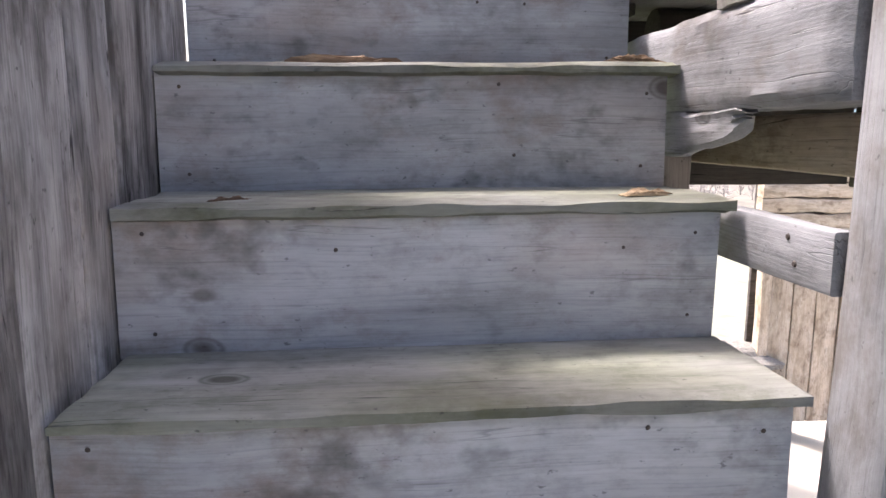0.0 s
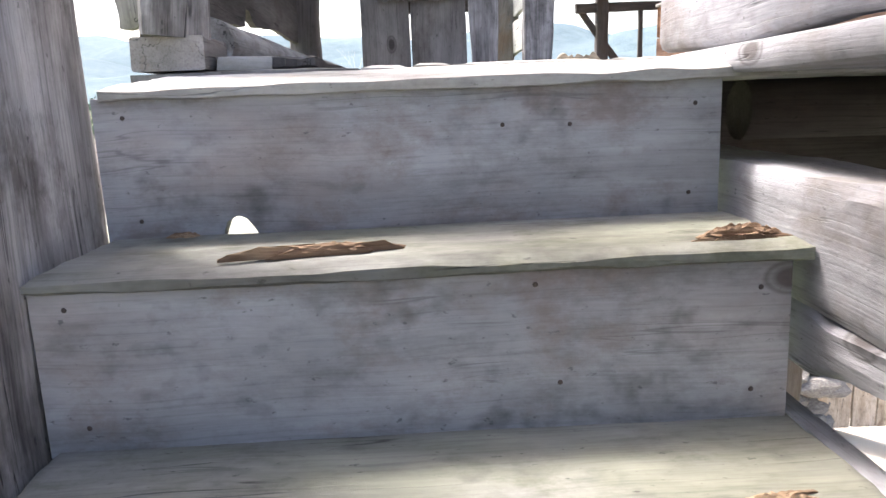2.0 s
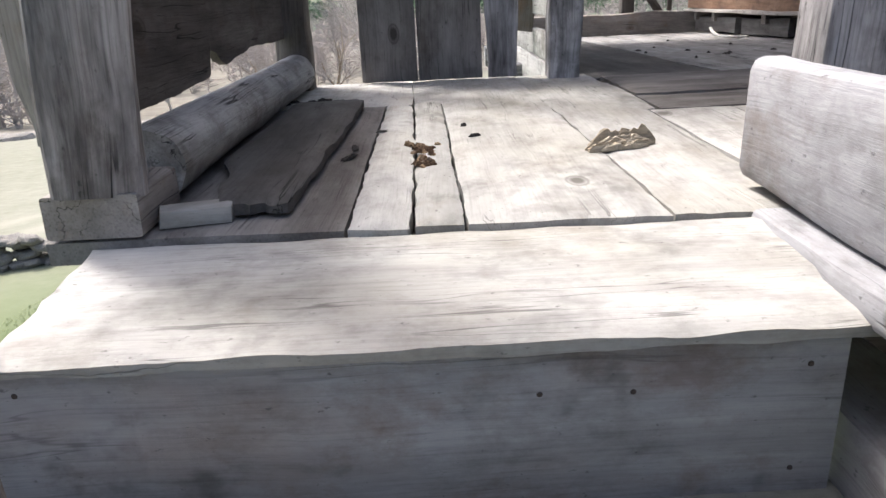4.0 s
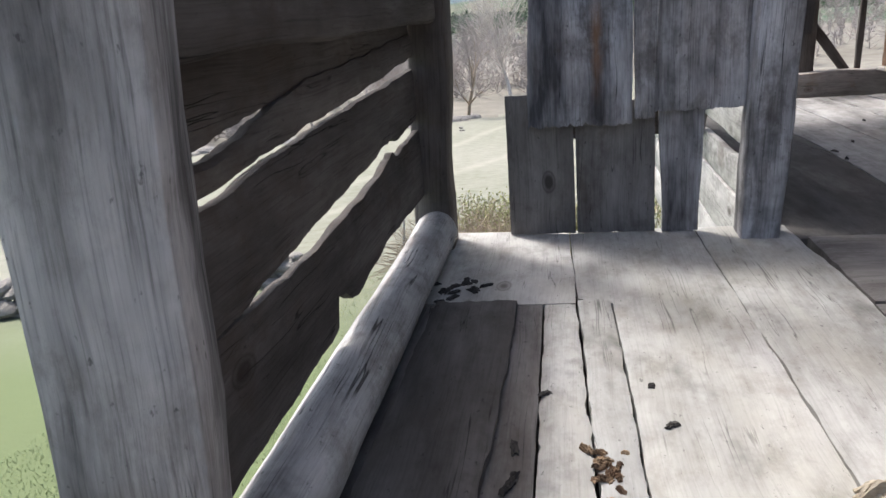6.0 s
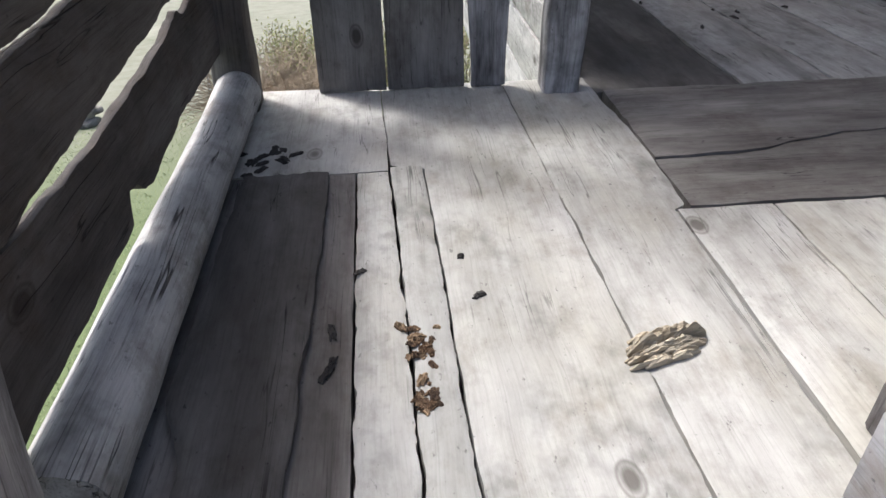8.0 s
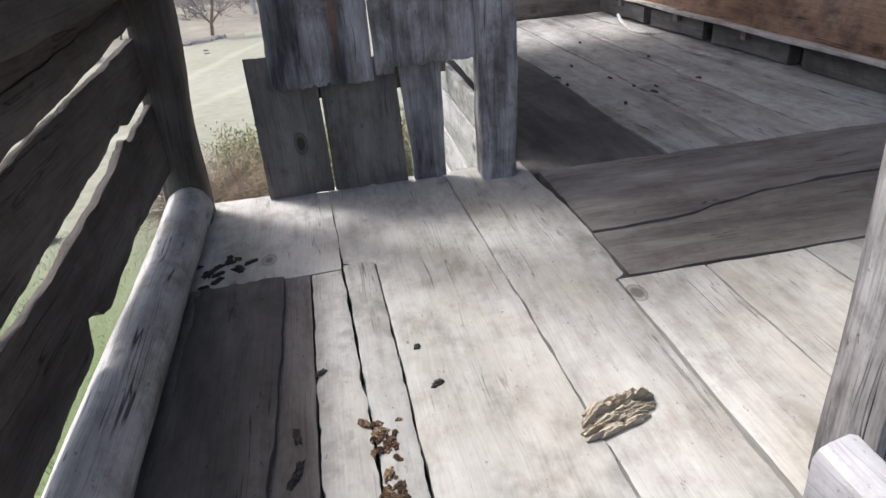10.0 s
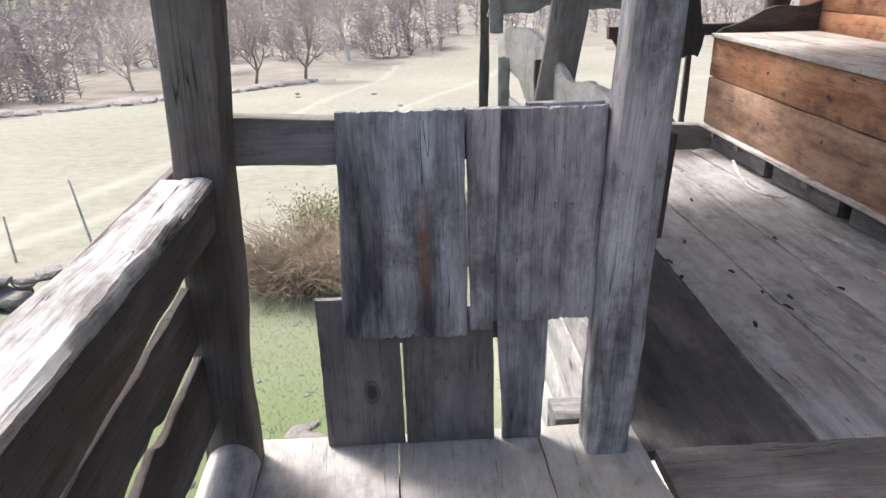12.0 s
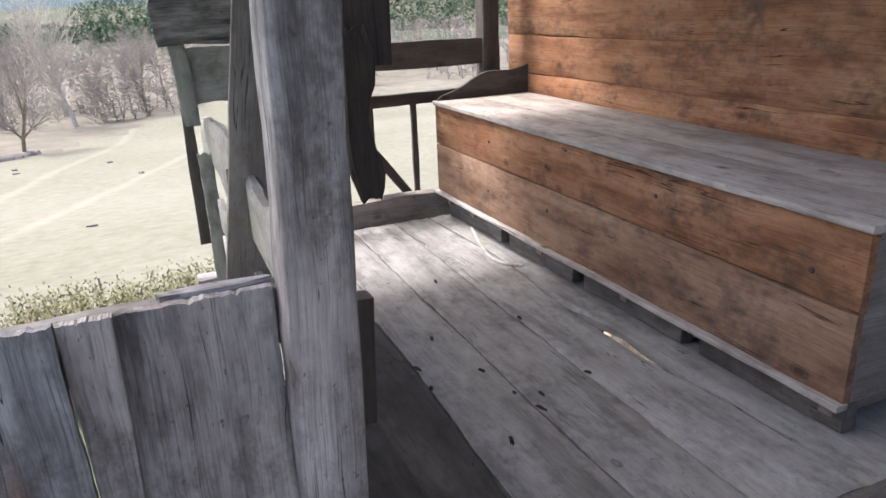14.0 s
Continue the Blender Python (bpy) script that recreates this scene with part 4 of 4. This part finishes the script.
# unseen roof added to shade the room; its grey underside bounces light
roof = thing("roof", "unseen plank roof added to shade the room and deck", "roof", kind="structure")
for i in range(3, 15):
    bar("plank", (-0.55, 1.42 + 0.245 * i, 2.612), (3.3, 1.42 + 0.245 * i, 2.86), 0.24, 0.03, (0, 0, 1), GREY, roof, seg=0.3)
# added dark roof strip that blocks the eastern sky
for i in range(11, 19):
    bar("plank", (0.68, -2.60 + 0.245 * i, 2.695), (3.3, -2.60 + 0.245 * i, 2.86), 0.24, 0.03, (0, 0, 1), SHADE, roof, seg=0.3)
# unseen wall added on the east, dark so it bounces little light
house = thing("wall_light_block", "unseen dark plank wall added to block light beyond the deck", "wall", kind="structure")
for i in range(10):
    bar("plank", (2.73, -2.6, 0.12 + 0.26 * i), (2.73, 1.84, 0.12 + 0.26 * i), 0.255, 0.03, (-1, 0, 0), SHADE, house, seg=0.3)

# ---- small things on the wood ----
def chip(name, label, place, turn, length, width, height, material, seed, curve=0.0):
    """A torn piece of wood: ridged along its fibres, its ends jagged."""
    rng = random.Random(seed)
    verts, faces = [], []
    across = max(4, min(16, int(width / 0.0042)))
    rows = 19
    columns = []
    for i in range(across):
        v = (i + 0.5) / across - 0.5
        span = length * rng.uniform(0.55, 1.0) * (1 - 0.35 * abs(v))
        mid = rng.gauss(0, 0.04) * length + 0.3 * v * width
        tall = height * (1.5 - 1.7 * abs(v)) * rng.uniform(0.6, 1.15)
        for side in (-0.42, 0.42):
            columns.append((v * width + side * width / across, mid, span, max(0.002, tall * rng.uniform(0.85, 1.0))))
    count = len(columns)
    for layer in (1, 0):
        for c, (y0, mid, span, tall) in enumerate(columns):
            for r in range(rows):
                q = r / (rows - 1) - 0.5
                lump = 0.75 + 0.35 * noise.noise((q * 5 + seed, c * 0.35, 1.0)) + 0.3 * noise.noise((q * 14, c * 0.9, seed)) + 0.14 * noise.noise((q * 47, c * 1.7, seed + 4.0))
                fall = (1 - abs(2 * q) ** 4 * 0.75)
                verts.append((mid + q * span, y0 + curve * q * q + 0.004 * noise.noise((q * 4, seed, 2.0)) + 0.0025 * noise.noise((q * 30, c * 0.7, seed)), tall * lump * fall if layer else 0.0))
    low = count * rows
    for c in range(count - 1):
        for r in range(rows - 1):
            a, d = c * rows + r, (c + 1) * rows + r
            faces.append((a, a + 1, d + 1, d))
            faces.append((low + a, low + d, low + d + 1, low + a + 1))
        for r in (0, rows - 1):
            a, d = c * rows + r, (c + 1) * rows + r
            faces.append((a, d, low + d, low + a))
    for c in (0, count - 1):
        for r in range(rows - 1):
            a = c * rows + r
            faces.append((a, a + 1, low + a + 1, low + a))
    ob = linked(name, verts, faces, material, None, Matrix.Translation(place) @ pose(0, 0, 0, 0, 0, turn), smooth=False)
    return tagged(ob, label, "wood chip", "wood chips")


chip("wood_splinter", "long rotten brown splinter on the tread", (-0.19, -0.168, -0.257), 11, 0.235, 0.022, 0.014, ROTTEN, 3)
chip("wood_splinter", "crumbling rotten wood strip at the tread's end", (0.335, -0.188, -0.2525), 6, 0.15, 0.032, 0.016, ROTTEN, 8)
chip("wood_splinter", "crumbling rotten wood piece on the lower tread", (0.285, -0.41, -0.483), 10, 0.125, 0.030, 0.009, ROTTEN, 12)
chip("wood_splinter", "thin brown splinter on the lower tread", (-0.385, -0.395, -0.4945), 12, 0.085, 0.022, 0.01, ROTTEN, 15)
chip("wood_splinter", "small brown wood scrap against the riser", (-0.42, -0.02, -0.2545), 4, 0.05, 0.014, 0.008, ROTTEN, 17)
chip("wood_block", "pale splintered lump of wood on the landing floor", (0.325, 0.735, 0.0), 14, 0.165, 0.07, 0.027, PALECHIP, 21)
for i, (x, y, l) in enumerate([(-0.075, 0.80, 0.035), (-0.06, 0.77, 0.03), (-0.07, 0.70, 0.035), (-0.055, 0.665, 0.035), (-0.10, 0.83, 0.03)]):
    chip("wood_crumb", "red-brown rotten crumb along a floor crack", (x, y, 0.0), 30 * i, l, 0.014, 0.010, ROTTEN, 30 + i)
for i, (x, y, l, tt) in enumerate([(-0.215, 0.83, 0.06, 100), (-0.215, 0.74, 0.07, 70), (-0.17, 1.0, 0.03, 20), (0.045, 0.905, 0.035, 25), (0.025, 1.03, 0.015, 0), (-0.41, 1.48, 0.05, 40), (-0.36, 1.50, 0.04, 120), (-0.44, 1.42, 0.03, 0)]):
    chip("bark_crumb", "dark flake of bark on the landing floor", (x, y, 0.0 if x > -0.25 else 0.002), tt, l, 0.013, 0.007, DIRTY, 50 + i)
rng = random.Random(77)
for i in range(16):
    chip("bark_crumb", "dark flake of bark on the landing floor", (-0.42 + rng.gauss(0, 0.035), 1.50 + rng.gauss(0, 0.06), 0.0), rng.uniform(0, 180), rng.uniform(0.02, 0.05), 0.014, 0.008, DIRTY, 100 + i)
for i in range(46):
    y0 = (0.78, 0.78, 0.665)[i % 3]
    chip("wood_crumb", "red-brown rotten crumb along a floor crack", (-0.066 + 0.02 * (y0 - 0.7) + rng.gauss(0, 0.012), y0 + rng.gauss(0, 0.022), 0.0), rng.uniform(0, 180), rng.uniform(0.008, 0.024), rng.uniform(0.006, 0.012), rng.uniform(0.004, 0.009), ROTTEN, 130 + i)
for i, (x, y) in enumerate([(1.27, 2.75), (1.03, 3.08), (1.02, 2.92), (1.30, 2.62), (1.35, 2.70), (1.12, 2.5), (1.24, 2.95), (1.6, 3.3), (1.45, 3.9), (1.58, 2.75), (1.18, 3.3), (0.98, 4.3)]):
    chip("bark_crumb", "dark flake of bark on the room floor", (x, y, -0.001 - 0.026 * (y - 1.862)), 90 + 25 * math.sin(i * 2.3), 0.03 + 0.03 * abs(math.sin(i * 1.7)), 0.012, 0.008, DIRTY, 200 + i)
# pale bent twig on the room floor
tw = bpy.data.curves.new("twig", 'CURVE')
tw.dimensions, tw.bevel_depth, tw.bevel_resolution = '3D', 0.011, 2
sp = tw.splines.new('BEZIER')
pts = [(1.955, 4.52, -0.03), (1.90, 4.30, -0.05), (1.86, 3.98, -0.052), (1.94, 3.86, -0.048)]
sp.bezier_points.add(3)
for p, q in zip(sp.bezier_points, pts):
    p.co, p.handle_left_type, p.handle_right_type = q, 'AUTO', 'AUTO'
tw.materials.append(PALE)
tagged(new("twig", tw), "pale bent stick lying on the room floor", "stick")

# ---- out of doors ----
BUSH, WALL = (-1.75, 10.4), ((-9.5, 8.8), (-4.8, 10.8))
STAKES = ((-5.64, 12.05, 1.6, -0.2), (-7.35, 12.5, 0.9, 0.0), (-0.85, 12.4, 1.2, -0.03), (-3.3, 12.2, 0.9, 0.1))

def strips(name, segs, material, parent=None, sides=3, label="", matrix=None):
    """Many tapered twigs (p0, p1, r0, r1) as one mesh of thin prisms."""
    verts, faces = [], []
    for p0, p1, r0, r1 in segs:
        d = (p1 - p0).normalized()
        a = d.orthogonal().normalized()
        b = d.cross(a)
        base = len(verts)
        for p, r in ((p0, r0), (p1, r1)):
            for j in range(sides):
                t = 2 * math.pi * j / sides
                verts.append(tuple(p + a * (r * math.cos(t)) + b * (r * math.sin(t))))
        faces += [(base + j, base + (j + 1) % sides, base + sides + (j + 1) % sides, base + sides + j) for j in range(sides)]
    return linked(name, verts, faces, material, parent, matrix, smooth=False, label=label)


def grow(rng, p, d, length, r, depth, out, spread=0.5, up=0.12, limbs=3, bend=0.18):
    steps = 3
    for i in range(steps):
        nd = (d + Vector((rng.gauss(0, bend), rng.gauss(0, bend), rng.gauss(0, bend) + up * 0.4))).normalized()
        q = p + nd * (length / steps)
        r1 = r * 0.84
        out[0 if depth > 2 else 1].append((p, q, r, r1))
        p, d, r = q, nd, r1
        if depth > 0:
            for _ in range(limbs if i == steps - 1 else 1 + (depth > 1)):
                side = (d + Vector((rng.gauss(0, spread), rng.gauss(0, spread), rng.gauss(0, spread * 0.6) + up))).normalized()
                grow(rng, p, side, length * rng.uniform(0.55, 0.78), r * 0.62, depth - 1, out, spread, up, limbs, bend)


def bare_tree(label, x, y, height, seed, bark=None, crown=None, depth=4, spread=0.5, name="bare_tree", trunk=0.018):
    rng = random.Random(seed)
    out = ([], [])
    z = ground_height(x, y) - 0.1
    grow(rng, Vector((0, 0, 0)), Vector((rng.gauss(0, 0.08), rng.gauss(0, 0.08), 1)), height * 0.42, height * trunk, depth, out, spread)
    tree = tagged(new(name), label, "tree", "bare trees by the meadow")
    tree.location = (x, y, z)
    strips("trunk", out[0], bark or TWIG, tree, sides=6)
    strips("crown", out[1], crown or BARE, tree, sides=3)
    return tree


bare_tree("bare grey tree at the far edge of the meadow", -8.5, 60, 9.5, 1)
bare_tree("slender bare tree at the meadow's edge", -12.6, 60, 8, 2)
bare_tree("pale leaning birch beyond the meadow", -5.9, 75, 13, 3, PALEBARK, PALEBARK, spread=0.42)
bare_tree("pale bushy bare tree by the stream bank", -30, 60, 7, 4, PALEBARK, BARE, spread=0.6)
bare_tree("pale bare tree by the stream bank", -22, 58, 8, 5, PALEBARK, PALEBARK, spread=0.6)
bare_tree("bare tree beyond the meadow", 0.5, 82, 9, 6)
bare_tree("bare tree on the stream bank", -38, 56, 7, 7, PALEBARK, BARE, spread=0.6)
bare_tree("small bare tree on the stream bank", -17, 66, 7, 8)

# the leafless wood along the river, too many stems to count
rng = random.Random(11)
segs = []
for i in range(2600):
    a = radians(rng.uniform(-64, 42))
    near = 50 if a < radians(-24) else 76
    r = near + (285 - near) * rng.random() ** 1.25
    x, y = r * math.sin(a), r * math.cos(a)
    if a > radians(3) and r < 92:
        continue
    z = ground_height(x, y)
    h = rng.uniform(2.6, 5.2) if r > 100 else rng.uniform(3.5, 7.5)
    base, lean = Vector((x, y, z - 0.3)), Vector((rng.gauss(0, 0.12), rng.gauss(0, 0.12), 1))
    top = base + lean * h
    segs.append((base, top, 0.055, 0.02))
    for _ in range(48):
        u = rng.uniform(0.02, 1)
        p = base + (top - base) * u
        d = Vector((rng.gauss(0, 1), rng.gauss(0, 1), rng.uniform(-0.1, 1.2))).normalized()
        q = p + d * h * rng.uniform(0.14, 0.36)
        segs.append((p, q, 0.038, 0.012))
wood_far = strips("bare_woodland", segs, BARE, sides=3)
tagged(wood_far, "leafless brown-grey woodland along the valley floor", "woodland", kind="stuff")

# evergreen hillside
verts, faces = [], []
for i in range(7000):
    a = radians(rng.uniform(-75, 60))
    r = rng.uniform(235, 430)
    x, y = r * math.sin(a), r * math.cos(a)
    if noise.noise((x * 0.008, y * 0.008, 9.0)) < (-0.02 if r < 260 else -0.3):
        continue
    z = ground_height(x, y)
    h, w = rng.uniform(3.5, 6.5), rng.uniform(1.6, 3.0)
    for _ in range(28):
        u = rng.uniform(0.15, 1)
        c = Vector((x, y, z + h * u)) + Vector((rng.gauss(0, 1), rng.gauss(0, 1), 0)) * w * (1.05 - u) * 0.9
        s = rng.uniform(0.45, 1.0)
        base = len(verts)
        for _ in range(3):
            verts.append(tuple(c + Vector((rng.uniform(-s, s), rng.uniform(-s, s), rng.uniform(-s, s)))))
        faces.append((base, base + 1, base + 2))
pines = linked("evergreen_wood", verts, faces, PINE, smooth=False)
tagged(pines, "dark green wooded hillside beyond the valley", "woodland", kind="stuff")

# dry thicket behind the plank screen
rng = random.Random(5)
segs = []
cx, cy = BUSH
for i in range(1500):
    a = rng.uniform(0, 2 * math.pi)
    r = rng.uniform(0, 0.7)
    p = Vector((cx + r * math.cos(a) * 1.3, cy + r * math.sin(a), 0))
    p.z = ground_height(p.x, p.y) + rng.uniform(0, 0.35)
    d = Vector((math.cos(a) * rng.uniform(0.2, 1.2), math.sin(a) * rng.uniform(0.2, 1.2), rng.uniform(0.5, 1.4))).normalized()
    ln = rng.uniform(0.28, 0.55)
    for s in range(4):
        q = p + d * ln * 0.6
        segs.append((p, q, 0.006 - s * 0.001, 0.005 - s * 0.001))
        p = q
        d = (d + Vector((rng.gauss(0, 0.35), rng.gauss(0, 0.35), -0.28))).normalized()
thicket = tagged(new("thicket"), "tangled dry brown bramble thicket on the grass", "bush")
strips("brushwood", segs, TWIG, thicket)
# leafy shrub behind it
verts, faces, segs = [], [], []
for i in range(420):
    p = Vector((cx + rng.uniform(-0.2, 3.0), cy + rng.uniform(0.7, 1.6), 0))
    p.z = ground_height(p.x, p.y)
    d = Vector((rng.gauss(0, 0.3), rng.gauss(0, 0.3), 1)).normalized()
    for s in range(5):
        q = p + d * rng.uniform(0.15, 0.3)
        segs.append((p, q, 0.006, 0.004))
        for _ in range(6):
            c = q + Vector((rng.gauss(0, 0.07), rng.gauss(0, 0.07), rng.gauss(0, 0.07)))
            u = Vector((rng.gauss(0, 1), rng.gauss(0, 1), rng.gauss(0, 1))).normalized() * 0.028
            v = u.orthogonal().normalized() * 0.014
            base = len(verts)
            verts += [tuple(c - u), tuple(c + v), tuple(c + u), tuple(c - v)]
            faces.append((base, base + 1, base + 2, base + 3))
        p, d = q, (d + Vector((rng.gauss(0, 0.2), rng.gauss(0, 0.2), 0.1))).normalized()
shrub = tagged(new("shrub"), "sparse yellow-green shrub behind the thicket", "bush")
strips("brushwood", segs, TWIG, shrub)
linked("foliage", verts, faces, LEAF, shrub, smooth=False)

# grass
verts, faces = [], []
for i in range(60000):
    x, y = rng.uniform(-5.5, 1.6), 2.2 + 9 * rng.random() ** 1.3
    z = ground_height(x, y) - 0.01
    h, a = rng.uniform(0.015, 0.05), rng.uniform(0, 6.28)
    w = 0.006
    base = len(verts)
    verts += [(x - w * math.cos(a), y - w * math.sin(a), z), (x + w * math.cos(a), y + w * math.sin(a), z), (x + rng.gauss(0, 0.02), y + rng.gauss(0, 0.02), z + h)]
    faces.append((base, base + 1, base + 2))
tagged(linked("grass", verts, faces, GRASS, smooth=False), "short green grass below the landing", "grass", kind="stuff")


def stone_mesh(seed):
    bm = bmesh.new()
    bmesh.ops.create_icosphere(bm, subdivisions=2, radius=1.0)
    for v in bm.verts:
        v.co *= 1 + 0.35 * noise.noise(v.co * 0.9 + Vector((seed * 3.1, 0, 0))) + 0.12 * noise.noise(v.co * 2.7 + Vector((0, seed, 0)))
        v.co.z = max(-0.7, min(0.7, v.co.z))
    me = bpy.data.meshes.new("stone")
    bm.to_mesh(me)
    bm.free()
    me.materials.append(STONE)
    return me


STONES = [stone_mesh(s) for s in range(7)]
wall_s = tagged(new("stone_wall"), "low dry-stone wall of grey field stones at the meadow", "wall")
rng = random.Random(3)
(wx0, wy0), (wx1, wy1) = WALL
for i in range(150):
    u = rng.random()
    x, y = wx0 + (wx1 - wx0) * u, wy0 + (wy1 - wy0) * u
    row = rng.choice((0, 0, 1, 1, 2, 3))
    ob = new("stone", rng.choice(STONES))
    ob.parent = wall_s
    s = rng.uniform(0.09, 0.2)
    ob.matrix_basis = Matrix.Translation((x + rng.gauss(0, 0.08), y + rng.gauss(0, 0.08), ground_height(x, y) + 0.06 + row * 0.13)) @ pose(0, 0, 0, rng.uniform(-15, 15), rng.uniform(-15, 15), rng.uniform(0, 360)) @ Matrix.Diagonal((s * 1.35, s, s * 0.62, 1))
for i in range(16):
    x, y = (rng.uniform(-2.6, -0.2), rng.uniform(4.2, 7.2)) if i < 11 else (rng.uniform(-8, 0), rng.uniform(20, 48))
    ob = new("field_stone", rng.choice(STONES))
    s = rng.uniform(0.025, 0.08) if i < 11 else rng.uniform(0.07, 0.15)
    ob.matrix_basis = Matrix.Translation((x, y, ground_height(x, y) + s * 0.3)) @ pose(0, 0, 0, 0, 0, rng.uniform(0, 360)) @ Matrix.Diagonal((s * 1.5, s, s * 0.6, 1))
    tagged(ob, "pale stone lying in the grass", "stone", "stones in the grass")
# stony bank along the stream at the meadow's edge
bank = tagged(new("stream_bank"), "stony dark bank along the edge of the meadow", "bank")
for i in range(150):
    u = rng.random()
    x, y = -27 + 19 * u, 30 + 31 * u + rng.gauss(0, 0.5)
    ob = new("stone", rng.choice(STONES))
    ob.parent = bank
    s = rng.uniform(0.3, 0.8)
    ob.matrix_basis = Matrix.Translation((x, y, ground_height(x, y))) @ pose(0, 0, 0, 0, 0, rng.uniform(0, 360)) @ Matrix.Diagonal((s * 1.4, s, s * 0.6, 1))
for x, y, h, lean in STAKES:
    z = ground_height(x, y)
    single(log("fence_stake", (x, y, z - 0.1), (x + lean, y, z + h), 0.03, SUNPALE, sides=7, taper=0.55, wobble=0.15), "thin weathered stake standing in the meadow", "stake", "meadow stakes")

# pale stones in the grass by the house
rng = random.Random(41)
for i in range(26):
    x, y = -1.35 + rng.gauss(0, 0.35), 6.9 + rng.gauss(0, 1.0)
    if i < 4:
        x, y = -1.28 + 0.09 * i, 6.15 - 0.08 * i
    ob = new("field_stone", rng.choice(STONES))
    s = rng.uniform(0.015, 0.04) if i >= 4 else rng.uniform(0.07, 0.11)
    ob.matrix_basis = Matrix.Translation((x, y, ground_height(x, y) + s * 0.2)) @ pose(0, 0, 0, 0, 0, rng.uniform(0, 180)) @ Matrix.Diagonal((s * 1.5, s, s * 0.6, 1))
    tagged(ob, "small pale stone in the short grass", "stone", "stones in the grass")

# outbuilding seen beneath the deck
by = 6.3
bz = ground_height(4.6, by) + 0.05
# its boards and logs use cream wood brightened as if sunlit
barn = thing("outbuilding", "low outbuilding with a plank door, rubble base and split-log wall", "building")
rng = random.Random(9)
for i in range(60):
    x = rng.uniform(3.5, 4.4)
    ob = new("stone", rng.choice(STONES))
    ob.parent = barn
    s = rng.uniform(0.13, 0.22)
    ob.matrix_basis = Matrix.Translation((x, by + rng.uniform(-0.15, 0.2), bz + rng.uniform(0.0, 1.1) * (0.6 + 0.4 * (x - 3.5) / 0.9))) @ pose(0, 0, 0, rng.uniform(-10, 10), 0, rng.uniform(-20, 20)) @ Matrix.Diagonal((s * 1.5, s, s * 0.6, 1))
door = tagged(new("door"), "")
door.parent = barn
for k in range(3):
    bar("door_plank", (4.64 + 0.30 * k, by, bz + 0.03), (4.64 + 0.30 * k, by, bz + 2.1), 0.285, 0.04, (0, -1, 0), CREAM, door, wobble=0.006, ragged=0.008)
for x in (4.42, 5.48):
    bar("door_post", (x, by, bz), (x, by, bz + 2.3), 0.13, 0.14, (0, -1, 0), CREAM, barn)
bar("lintel", (4.3, by, bz + 2.22), (7.5, by, bz + 2.22), 0.15, 0.16, (0, -1, 0), CREAM, barn)
for k in range(6):
    bar("wall_log", (4.28, by, bz + 2.39 + 0.18 * k), (7.6, by, bz + 2.39 + 0.18 * k), 0.165, 0.14, (0, -1, 0), CREAM, barn, wobble=0.015)
for k in range(13):
    bar("wall_log", (5.56, by, bz + 0.09 + 0.165 * k), (7.6, by, bz + 0.09 + 0.165 * k), 0.155, 0.14, (0, -1, 0), CREAM, barn, wobble=0.015)
bar("back_board", (4.4, by + 0.3, bz + 1.75), (7.6, by + 0.3, bz + 1.75), 3.5, 0.05, (0, -1, 0), SHADE, barn)
